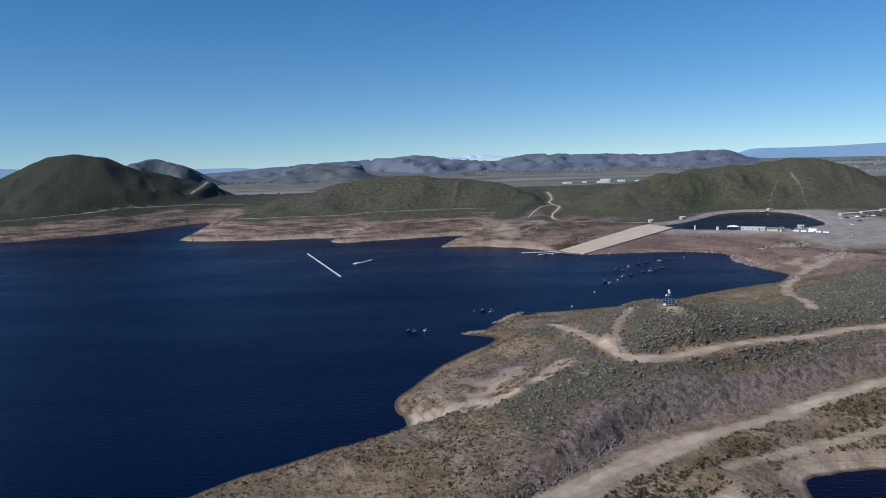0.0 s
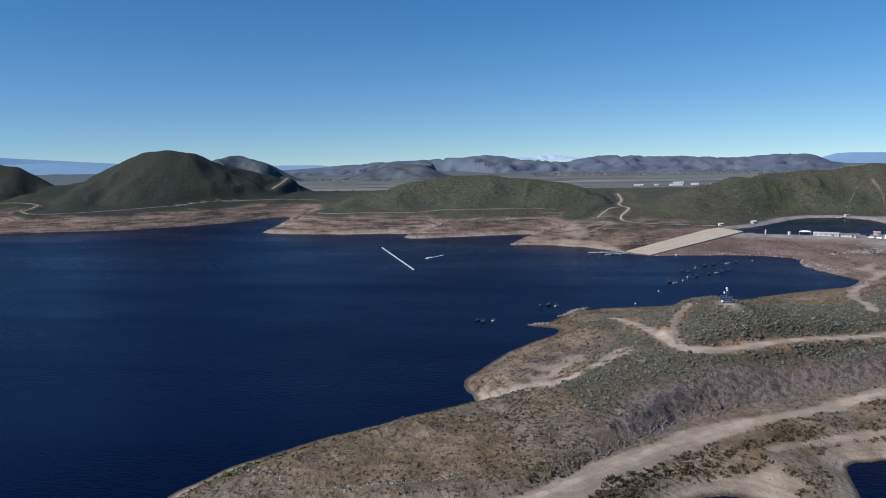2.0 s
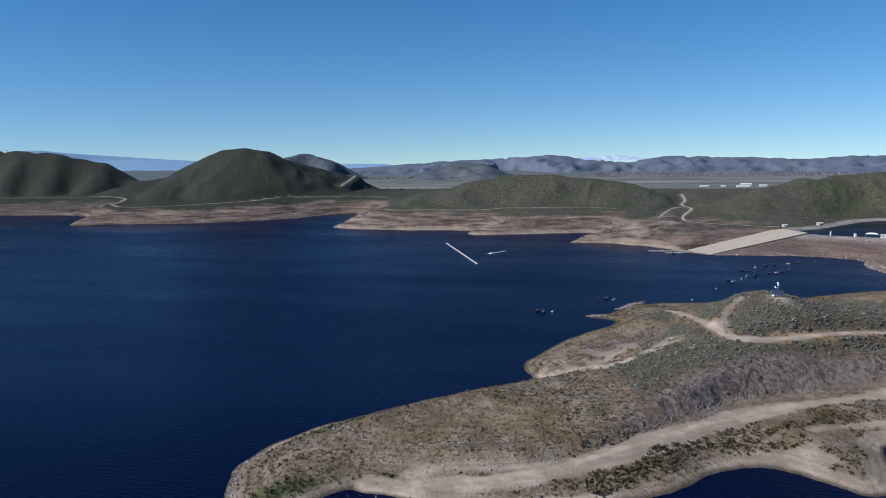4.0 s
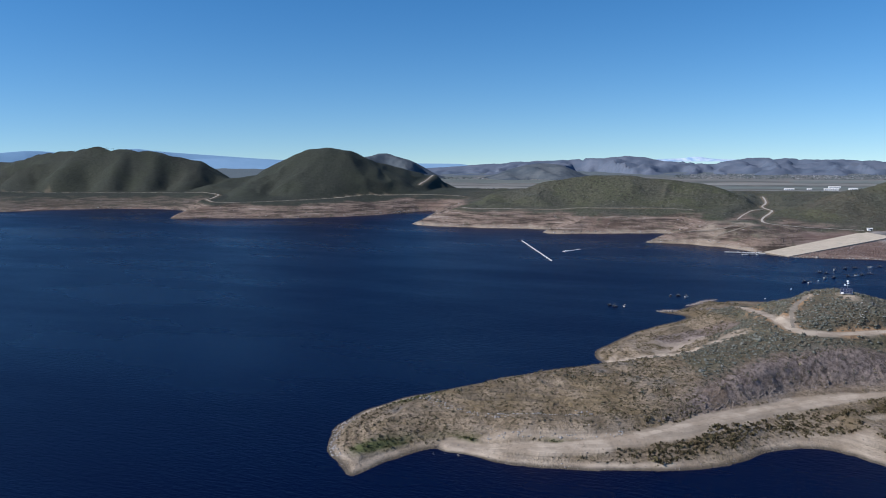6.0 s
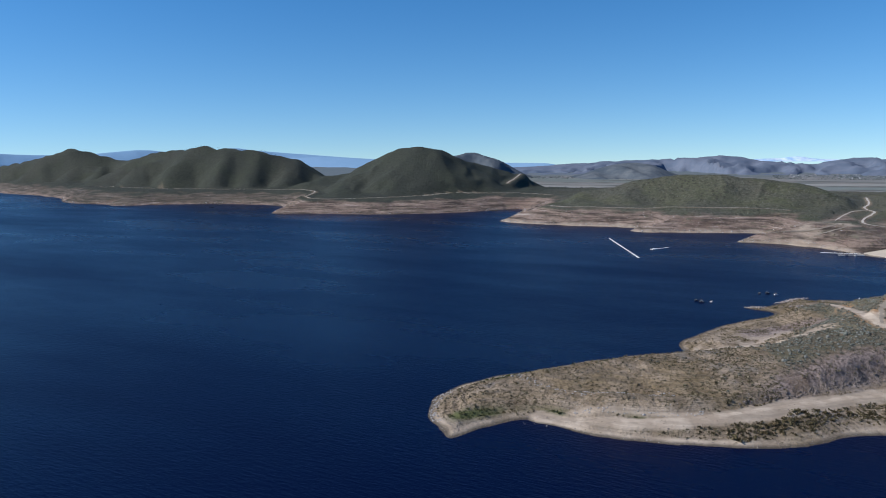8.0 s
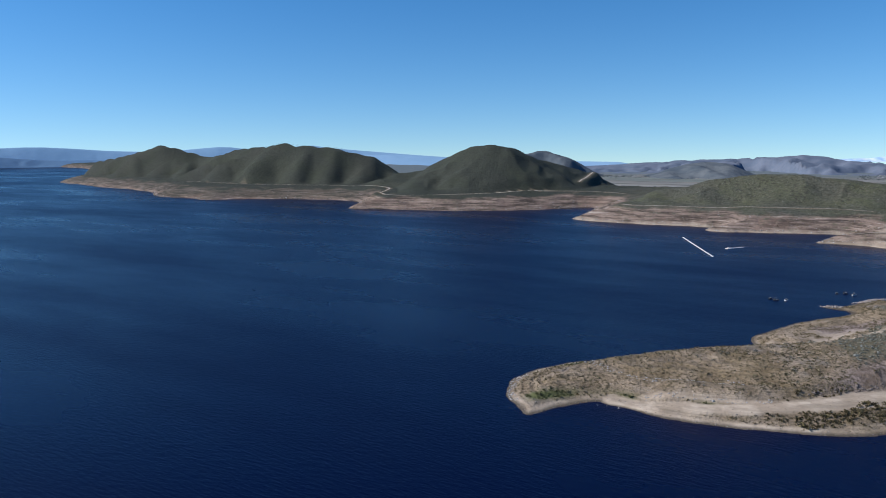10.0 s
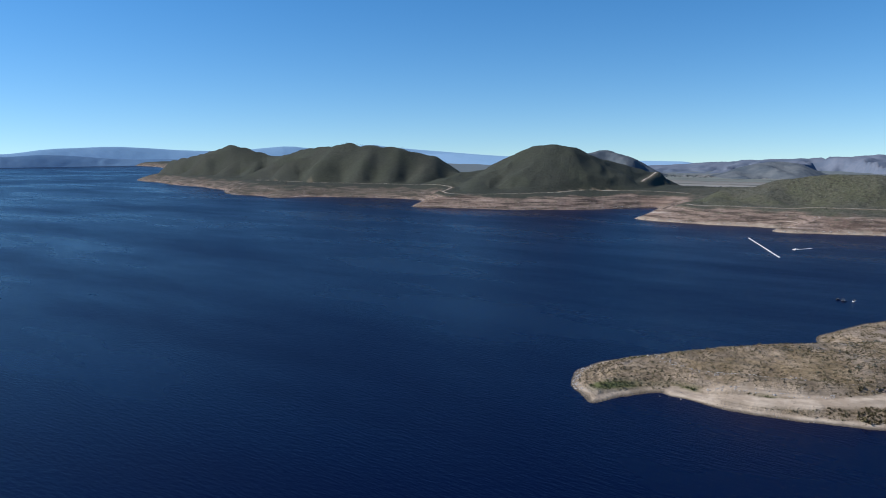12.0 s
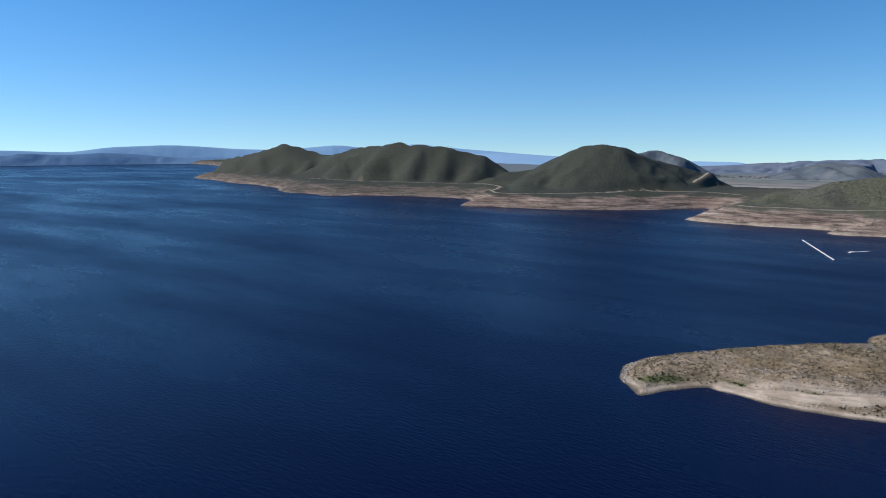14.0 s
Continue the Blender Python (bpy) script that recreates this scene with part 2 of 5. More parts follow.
def rough_height(x, y):
    """Height of the ground before the roads are cut into it, and the distance from the shore."""
    d, _, _ = line_distance(x, y, SHORE, True)
    d = np.where(inside(x, y, SHORE), d, -d)
    far = smooth(np.hypot(x, y), 350, 900)
    near = 1 - smooth(np.hypot(x - 40, y - 230), 190, 330)
    d = d + fbm(x, y, 9, 3, 3) * 0.55 * near + fbm(x, y, 45, 4, 5) * 5.0 * far * (1 - smooth(d, 40, 90))
    # the shore's own slope
    east = smooth(x, 60, 130) * smooth(y, 380, 470) * (1 - smooth(y, 700, 850))
    rise = near * (5.0 - 2.6 * smooth(y, 290, 340)) + (1 - near) * (22.5 - 10.0 * east)
    run = near * 13.0 + (1 - near) * 38.0
    h = rise * (1 - np.exp(-(np.maximum(d, 0) / run) ** (1 + 0.45 * near)))
    tops, peak = np.zeros_like(x), np.zeros_like(x)
    for ridge in RIDGES:
        dist, _, (top, wide) = line_distance(x, y, np.array(ridge, float))
        k = wide * 0.3
        shape = np.exp(-((np.sqrt(dist * dist + k * k) - k) / wide) ** 1.6 * 0.95)
        tops = np.maximum(tops, top * shape) + 0.12 * np.minimum(tops, top * shape)
    wx = x + 9 * fbm(x, y, 85, 3, 8) + 2.5 * fbm(x, y, 24, 2, 9)
    wy = y + 9 * fbm(x, y, 85, 3, 12) + 2.5 * fbm(x, y, 24, 2, 13)
    for spurs, fall, breadth, steep in HILLS:
        m = (x > min(p[0] for q in spurs for p in q) - 260) & (x < max(p[0] for q in spurs for p in q) + 260) & (y > 650) & (y < 1550)
        if not m.any():
            continue
        form = np.zeros(m.sum())
        for k, spur in enumerate(spurs):
            crest = k == 0
            dist, _, (top,) = line_distance(x[m] if crest else wx[m], y[m] if crest else wy[m], np.array(spur, float))
            cone = np.maximum(top - (steep if crest else fall) * (np.sqrt(dist * dist + breadth * breadth) - breadth), 0)
            form = np.where(cone > 0, np.log(np.exp(form / 3.5) + np.exp(cone / 3.5) - 1) * 3.5, form)
            if crest:
                peak[m] = np.maximum(peak[m], np.exp(-(dist / 32) ** 2))
        tops[m] = np.maximum(tops[m], form) + 0.04 * np.minimum(tops[m], form)
    reach = near * 22.0 + (1 - near) * (95.0 - 35.0 * smooth(x, 60, 200))
    hill = tops * smooth(d, -2, reach)
    h = np.where(d > 0, np.maximum(h, hill) + 0.04 * np.minimum(h, hill), h)
    # gullies between the spurs of the big hills
    g = np.abs(fbm(x + 14 * vnoise(x / 45, y / 45, 8), y * 0.45, 46, 2, 11))
    h = h - far * smooth(h, 20, 42) * smooth(d, 40, 110) * (np.minimum(g, 0.55) * 8 - 2.5) * (1 - 0.85 * peak)
    h = h + (fbm(x, y, 22, 4, 21) * 0.55 * near + fbm(x, y, 38, 2, 21) * 1.1 * far) * smooth(d, 2, 20)
    h = h - 3.0 * np.exp(-(((x - 4) / 16) ** 2 + ((y - 218) / 9) ** 2)) * smooth(d, 2, 12)
    # wave-cut steps on the bared shore
    bare = near * (1 - smooth(h, 10, 14)) * smooth(d, 2, 6)
    h = h + bare * 0.26 * smooth(-x, -10, 20) * np.sin(6.2832 * (h + 0.35 * fbm(x, y, 18, 2, 71)) / 0.95)
    # the scarp over the beach road
    sd, side, _ = line_distance(x, y, SCARP)
    sd = sd * side + fbm(x, y, 4.0, 3, 31) * 0.6
    shelf = near * smooth(x, -56, -42) * (1 - smooth(x, 200, 260)) * smooth(d, 0, 6)
    low = 4.8 * (1 - np.exp(-(np.maximum(d, 0) / (11.0 + 8.0 * smooth(x, 25, 60))) ** 1.4)) + 0.02 * np.maximum(d, 0) + np.clip(x - 60, 0, 100) * 0.035
    step = smooth(sd, -0.6, 6.5 + 4.5 * smooth(x, 45, 80))
    h = np.where(shelf > 0, h * (1 - shelf) + shelf * (low * (1 - step) + np.maximum(h, (low + 2.5) * (1 - smooth(sd, 6, 30))) * step), h)
    # valley floor and the pond's basin
    valley = smooth(y, 1150, 1500) * smooth(x, -2000, -1500)
    h = h * (1 - valley) + valley * np.minimum(h, 1 + 0.06 * h)
    h = h - 75 * smooth(np.hypot(x, y), 3000, 4700) * (d > 0) * smooth(y, 1500, 2400) * smooth(x, -3000, -2500)
    pd, _, _ = line_distance(x, y, POND, True)
    pd = np.where(inside(x, y, POND), -pd, pd)
    lot = (1 - smooth(pd, 12, 60)) * smooth(d, 42, 62)
    h = h * (1 - lot) + lot * (POND_Z + 1.6 + fbm(x, y, 40, 2, 4) * 0.25)
    park = smooth(x, 255, 275) * (1 - smooth(x, 430, 520)) * smooth(y, 470, 530) * (1 - smooth(y, 780, 840)) * smooth(d, 45, 70)
    h = h * (1 - park) + park * (POND_Z + 1.8)
    h = np.where(pd < 6, np.minimum(h, POND_Z + 1.6 + np.clip((pd - 3) * 0.45, -5, 0)), h)
    # the boat ramp's bed
    rx, ry = (x - 80) * 0.7907 + (y - 611) * 0.6122, -(x - 80) * 0.6122 + (y - 611) * 0.7907
    bed_z = -0.3 + 12.2 * rx / 125.0
    on = smooth(rx, -8, 0) * (1 - smooth(rx, 124, 140)) * smooth(ry, -42, -34) * (1 - smooth(ry, 2, 9))
    h = np.where(d > 0, h * (1 - on) + on * np.minimum(h, np.maximum(bed_z, 0.1)), h)
    bed = -0.9 * (1 - np.exp(np.minimum(d, 0) / 6.0)) + np.minimum(d, 0) * 0.10
    return np.where(d > 0, np.where(np.hypot(x, y) < 2900, np.maximum(h, 0.02), h), np.maximum(bed, -30)), d


ROAD_LINES = {}
for name, pts in ROADS.items():
    line = rounded(pts, False, 2)
    if line.shape[1] == 4:
        ROAD_LINES[name] = line
        continue
    z, _ = rough_height(line[:, 0], line[:, 1])
    for _ in range(6 if line[:, 1].mean() < 450 else 14):
        z[1:-1] = 0.25 * z[:-2] + 0.5 * z[1:-1] + 0.25 * z[2:]
    ROAD_LINES[name] = np.column_stack([line, np.maximum(z, 0.8)])


def ground_height(x, y):
    """Height, distance from the shore and distance from the nearest road."""
    x, y = np.asarray(x, float), np.asarray(y, float)
    h, d = rough_height(x, y)
    road = np.full(x.shape, 999.0)
    for line in ROAD_LINES.values():
        m = (x > line[:, 0].min() - 30) & (x < line[:, 0].max() + 30) & (y > line[:, 1].min() - 30) & (y < line[:, 1].max() + 30)
        if not m.any():
            continue
        dist, _, (half, z) = line_distance(x[m], y[m], line)
        away = line[:, 1].mean() > 450
        k = (1 - smooth(dist, half + 3.0, half + 20.0)) * 0.8 if away else 1 - smooth(dist, half + 0.8, half + 5.5)
        h[m] = h[m] * (1 - k) + z * k
        road[m] = np.minimum(road[m], dist - half + (1.2 if len(line) < 20 and not away else 0.0))
    return h, d, road


# ---- materials ----
def material(name):
    mat = bpy.data.materials.new(name)
    mat.use_nodes = True
    return mat, mat.node_tree.nodes, mat.node_tree.links, mat.node_tree.nodes["Principled BSDF"]


def mix(nodes, links, fac, a, b, kind="MIX"):
    m = nodes.new("ShaderNodeMix")
    m.data_type, m.blend_type = "RGBA", kind
    for socket, v in ((m.inputs[0], fac), (m.inputs[6], a), (m.inputs[7], b)):
        if isinstance(v, bpy.types.NodeSocket):
            links.new(v, socket)
        elif isinstance(v, (int, float)):
            socket.default_value = v
        else:
            socket.default_value = (*v, 1)
    return m.outputs[2]


def maths(nodes, links, op, a, b=0.0, c=0.0):
    m = nodes.new("ShaderNodeMath")
    m.operation = op
    for socket, v in zip(m.inputs, (a, b, c)):
        if isinstance(v, bpy.types.NodeSocket):
            links.new(v, socket)
        else:
            socket.default_value = v
    return m.outputs[0]


def ramp(nodes, links, value, lo, hi):
    r = nodes.new("ShaderNodeMapRange")
    r.interpolation_type = "SMOOTHSTEP"
    links.new(value, r.inputs[0])
    r.inputs[1].default_value, r.inputs[2].default_value = lo, hi
    return r.outputs[0]


def noise_tex(nodes, links, vector, size, detail=4, rough=0.55):
    n = nodes.new("ShaderNodeTexNoise")
    n.inputs["Scale"].default_value = 1.0 / size
    n.inputs["Detail"].default_value = detail
    n.inputs["Roughness"].default_value = rough
    links.new(vector, n.inputs["Vector"])
    return n.outputs["Fac"]


def attribute(nodes, name):
    a = nodes.new("ShaderNodeAttribute")
    a.attribute_name = name
    return a.outputs["Fac"]


def bumped(nodes, links, bsdf, height, strength, distance):
    b = nodes.new("ShaderNodeBump")
    b.inputs["Strength"].default_value, b.inputs["Distance"].default_value = strength, distance
    links.new(height, b.inputs["Height"])
    links.new(b.outputs["Normal"], bsdf.inputs["Normal"])


def plain(name, colour, rough=0.6, metal=0.0, vary=0.15, size=0.5):
    """A surface with a little wear at two scales."""
    mat, n, l, b = material(name)
    pos = n.new("ShaderNodeNewGeometry").outputs["Position"]
    f = maths(n, l, "ADD", noise_tex(n, l, pos, size), noise_tex(n, l, pos, size * 9))
    f = ramp(n, l, f, 0.7, 1.3)
    dark = tuple(c * (1 - vary) for c in colour)
    light = tuple(min(1, c * (1 + vary)) for c in colour)
    l.new(mix(n, l, f, dark, light), b.inputs["Base Color"])
    b.inputs["Roughness"].default_value, b.inputs["Metallic"].default_value = rough, metal
    return mat


def sand_colour(n, l, fine, mid):
    c = mix(n, l, ramp(n, l, mid, 0.35, 0.65), (0.3, 0.24, 0.18), (0.44, 0.365, 0.285))
    return mix(n, l, ramp(n, l, fine, 0.6, 0.72), c, (0.19, 0.15, 0.105))


def road_material():
    mat, n, l, b = material("packed_dirt")
    pos = n.new("ShaderNodeNewGeometry").outputs["Position"]
    fine, mid = noise_tex(n, l, pos, 1.6, 5, 0.65), noise_tex(n, l, pos, 9, 5, 0.6)
    l.new(sand_colour(n, l, fine, mid), b.inputs["Base Color"])
    b.inputs["Roughness"].default_value = 0.95
    b.inputs["Specular IOR Level"].default_value = 0.15
    bumped(n, l, b, fine, 0.4, 0.4)
    return mat


def ground_material():
    mat, n, l, b = material("ground")
    pos = n.new("ShaderNodeNewGeometry").outputs["Position"]
    veg, sand, ring, green = (attribute(n, k) for k in ("veg", "sand", "ring", "green"))
    rock, dam = attribute(n, "rock"), attribute(n, "dam")
    fine = noise_tex(n, l, pos, 1.6, 5, 0.65)
    mid = noise_tex(n, l, pos, 9, 5, 0.6)
    wide = noise_tex(n, l, pos, 55, 4, 0.55)
    soil = mix(n, l, ramp(n, l, mid, 0.35, 0.65), (0.19, 0.143, 0.096), (0.32, 0.25, 0.178))
    soil = mix(n, l, ramp(n, l, fine, 0.5, 0.64), soil, (0.095, 0.077, 0.046))
    grit = noise_tex(n, l, pos, 0.45, 4, 0.7)
    soil = mix(n, l, ramp(n, l, grit, 0.54, 0.66), soil, (0.065, 0.05, 0.033))
    soil = mix(n, l, ramp(n, l, fine, 0.40, 0.28), soil, (0.36, 0.30, 0.25))
    tone = noise_tex(n, l, pos, 24, 4, 0.6)
    soil = mix(n, l, maths(n, l, "MULTIPLY", ramp(n, l, tone, 0.5, 0.66), 0.55), soil, (0.185, 0.135, 0.07))
    soil = mix(n, l, maths(n, l, "MULTIPLY", ramp(n, l, tone, 0.46, 0.32), 0.6), soil, (0.21, 0.19, 0.172))
    # drawdown ring: level stains of the falling lake
    sep = n.new("ShaderNodeSeparateXYZ")
    l.new(pos, sep.inputs[0])
    lvl = maths(n, l, "ADD", sep.outputs["Z"], maths(n, l, "MULTIPLY", wide, 3.0))
    comb = n.new("ShaderNodeCombineXYZ")
    l.new(maths(n, l, "MULTIPLY", sep.outputs["X"], 0.05), comb.inputs["X"])
    l.new(maths(n, l, "MULTIPLY", sep.outputs["Y"], 0.05), comb.inputs["Y"])
    l.new(lvl, comb.inputs["Z"])
    band = noise_tex(n, l, comb.outputs[0], 2.3, 5, 0.7)
    bare = mix(n, l, ramp(n, l, band, 0.4, 0.58), (0.06, 0.045, 0.036), (0.235, 0.175, 0.14))
    bare = mix(n, l, maths(n, l, "MULTIPLY", ramp(n, l, wide, 0.5, 0.68), 0.6), bare, (0.17, 0.115, 0.09))
    bare = mix(n, l, ramp(n, l, band, 0.6, 0.7), bare, (0.4, 0.345, 0.295))
    bare = mix(n, l, ramp(n, l, mid, 0.55, 0.72), bare, (0.105, 0.098, 0.066))
    bare = mix(n, l, ramp(n, l, fine, 0.6, 0.75), bare, (0.07, 0.055, 0.04))
    chip = noise_tex(n, l, pos, 3.5, 4, 0.7)
    bare = mix(n, l, maths(n, l, "MULTIPLY", ramp(n, l, chip, 0.54, 0.64), 0.5), bare, (0.055, 0.046, 0.034))
    bare = mix(n, l, maths(n, l, "MULTIPLY", ramp(n, l, chip, 0.42, 0.32), 0.5), bare, (0.3, 0.25, 0.215))
    col = mix(n, l, ring, soil, bare)
    lvl2 = maths(n, l, "ADD", sep.outputs["Z"], maths(n, l, "MULTIPLY", mid, 0.25))
    comb2 = n.new("ShaderNodeCombineXYZ")
    l.new(lvl2, comb2.inputs["Z"])
    strand = ramp(n, l, noise_tex(n, l, comb2.outputs[0], 0.55, 3, 0.6), 0.42, 0.62)
    col = mix(n, l, maths(n, l, "MULTIPLY", maths(n, l, "MULTIPLY", strand, 0.5), maths(n, l, "SUBTRACT", 1.0, ring)), col, (0.1, 0.08, 0.056))
    sandy = sand_colour(n, l, fine, mid)
    sandy = mix(n, l, maths(n, l, "MULTIPLY", strand, 0.5), sandy, (0.2, 0.165, 0.125))
    col = mix(n, l, sand, col, sandy)
    brush = mix(n, l, ramp(n, l, fine, 0.4, 0.6), (0.048, 0.054, 0.041), (0.088, 0.094, 0.073))
    brush = mix(n, l, ramp(n, l, wide, 0.45, 0.62), brush, (0.062, 0.075, 0.036))
    brush = mix(n, l, ramp(n, l, mid, 0.62, 0.75), brush, (0.14, 0.112, 0.078))
    broad = noise_tex(n, l, pos, 130, 5, 0.62)
    brush = mix(n, l, maths(n, l, "MULTIPLY", ramp(n, l, broad, 0.5, 0.62), 0.7), brush, (0.066, 0.077, 0.041))
    brush = mix(n, l, maths(n, l, "MULTIPLY", ramp(n, l, broad, 0.46, 0.36), 0.6), brush, (0.07, 0.06, 0.05))
    spot = noise_tex(n, l, pos, 4.5, 3, 0.6)
    brush = mix(n, l, ramp(n, l, spot, 0.5, 0.62), brush, (0.024, 0.028, 0.02))
    brush = mix(n, l, ramp(n, l, spot, 0.42, 0.32), brush, (0.118, 0.115, 0.088))
    # Scrub cells: toned crowns, with the shade of the gaps between put into colour.
    cell = n.new("ShaderNodeTexVoronoi")
    cell.inputs["Scale"].default_value = 0.4
    l.new(pos, cell.inputs["Vector"])
    tint = n.new("ShaderNodeSeparateXYZ")
    l.new(cell.outputs["Color"], tint.inputs[0])
    crown = mix(n, l, tint.outputs["X"], (0.038, 0.047, 0.033), (0.112, 0.123, 0.094))
    gap_shade = ramp(n, l, cell.outputs["Distance"], 0.35, 0.75)
    brush = mix(n, l, 0.35, brush, mix(n, l, gap_shade, crown, (0.04, 0.036, 0.027)))
    # Dark chaparral to the west; the hills' shadow side is put into it too.
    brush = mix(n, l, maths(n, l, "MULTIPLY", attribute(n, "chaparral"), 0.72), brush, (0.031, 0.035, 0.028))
    mound = maths(n, l, "MULTIPLY", maths(n, l, "SUBTRACT", 1.0, cell.outputs["Distance"]), maths(n, l, "MULTIPLY", veg, 0.5))
    jag = noise_tex(n, l, pos, 2.2, 6, 0.78)
    cliff = mix(n, l, ramp(n, l, jag, 0.36, 0.6), (0.115, 0.088, 0.08), (0.45, 0.36, 0.33))
    cliff = mix(n, l, maths(n, l, "MULTIPLY", ramp(n, l, tone, 0.54, 0.66), 0.6), cliff, (0.22, 0.155, 0.11))
    col = mix(n, l, maths(n, l, "MULTIPLY", rock, 0.8), col, cliff)
    red = mix(n, l, ramp(n, l, band, 0.4, 0.62), (0.15, 0.098, 0.083), (0.25, 0.19, 0.165))
    col = mix(n, l, maths(n, l, "MULTIPLY", dam, 0.75), col, red)
    col = mix(n, l, veg, col, brush)
    # Valley plots muted, and blued farther off: distance haze put into the colour.
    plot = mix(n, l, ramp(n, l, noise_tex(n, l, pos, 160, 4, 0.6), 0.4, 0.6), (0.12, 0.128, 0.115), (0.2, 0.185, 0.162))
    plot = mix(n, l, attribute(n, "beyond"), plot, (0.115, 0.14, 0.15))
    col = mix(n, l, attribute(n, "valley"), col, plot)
    gravel = mix(n, l, ramp(n, l, mid, 0.35, 0.65), (0.21, 0.193, 0.18), (0.3, 0.28, 0.262))
    col = mix(n, l, attribute(n, "gravel"), col, gravel)
    col = mix(n, l, green, col, (0.09, 0.1, 0.042))
    ochre = mix(n, l, ramp(n, l, fine, 0.4, 0.62), (0.34, 0.215, 0.12), (0.22, 0.14, 0.082))
    col = mix(n, l, attribute(n, "ochre"), col, ochre)
    wet = ramp(n, l, maths(n, l, "ADD", sep.outputs["Z"], maths(n, l, "MULTIPLY", fine, 0.5)), 0.75, 0.35)
    col = mix(n, l, maths(n, l, "MULTIPLY", wet, 0.75), col, (0.05, 0.042, 0.034))
    l.new(col, b.inputs["Base Color"])
    b.inputs["Roughness"].default_value = 0.95
    b.inputs["Specular IOR Level"].default_value = 0.15
    rough = maths(n, l, "ADD", maths(n, l, "SUBTRACT", fine, 0.5), maths(n, l, "MULTIPLY", maths(n, l, "SUBTRACT", grit, 0.5), 0.3))
    rough = maths(n, l, "ADD", rough, maths(n, l, "MULTIPLY", maths(n, l, "SUBTRACT", mid, 0.5), 1.6))
    rough = maths(n, l, "ADD", rough, maths(n, l, "SUBTRACT", mound, maths(n, l, "MULTIPLY", veg, 0.25)))
    relief = maths(n, l, "ADD", rough, maths(n, l, "MULTIPLY", maths(n, l, "MULTIPLY", maths(n, l, "SUBTRACT", jag, 0.5), rock), 4.0))
    calm = maths(n, l, "SUBTRACT", 1.0, maths(n, l, "MULTIPLY", sand, 0.75))
    bumped(n, l, b, maths(n, l, "MULTIPLY", relief, calm), 0.9, 1.3)
    return mat


def water_material(name, deep, gloss):
    mat, n, l, b = material(name)
    pos = n.new("ShaderNodeNewGeometry").outputs["Position"]
    stretch = n.new("ShaderNodeMapping")
    stretch.inputs["Rotation"].default_value = (0, 0, radians(20))
    stretch.inputs["Scale"].default_value = (0.3, 1.0, 1.0)
    l.new(pos, stretch.inputs["Vector"])
    gust = noise_tex(n, l, stretch.outputs[0], 110, 4, 0.6)
    ripple = noise_tex(n, l, stretch.outputs[0], 1.3, 4, 0.6)
    b.inputs["Base Color"].default_value = (*deep, 1)
    b.inputs["IOR"].default_value = 1.185
    r = n.new("ShaderNodeMapRange")
    l.new(gust, r.inputs[0])
    r.inputs[1].default_value, r.inputs[2].default_value = 0.35, 0.65
    r.inputs[3].default_value, r.inputs[4].default_value = gloss, gloss + 0.17
    l.new(r.outputs[0], b.inputs["Roughness"])
    bumped(n, l, b, ripple, 0.6, 0.4)
    return mat


GROUND = ground_material()
WATER = water_material("lake_water", (0.0003, 0.0014, 0.0172), 0.22)
POND_WATER = water_material("pond_water", (0.005, 0.005, 0.006), 0.2)
ROAD = road_material()
TRAIL = plain("worn_soil", (0.2, 0.168, 0.13), 0.95, 0, 0.2, 2.0)
ROAD_FAR = plain("pale_graded_dirt", (0.43, 0.385, 0.325), 0.95, 0, 0.1, 3.0)
PALE = plain("pale_concrete", (0.46, 0.39, 0.3), 0.9, 0, 0.12, 1.2)
WHITE = plain("white_paint", (0.75, 0.76, 0.76), 0.5, 0, 0.08)


# ---- mesh helpers ----
def mesh_object(name, verts, faces, mat, parent=None):
    me = bpy.data.meshes.new(name)
    me.from_pydata([tuple(v) for v in verts], [], faces)
    me.update()
    if mat:
        me.materials.append(mat)
    ob = new(name, me)
    if parent:
        ob.parent = parent
    return ob


# ---- the ground: one sheet, finer towards the point ----
CENTRE = (10.0, -90.0)


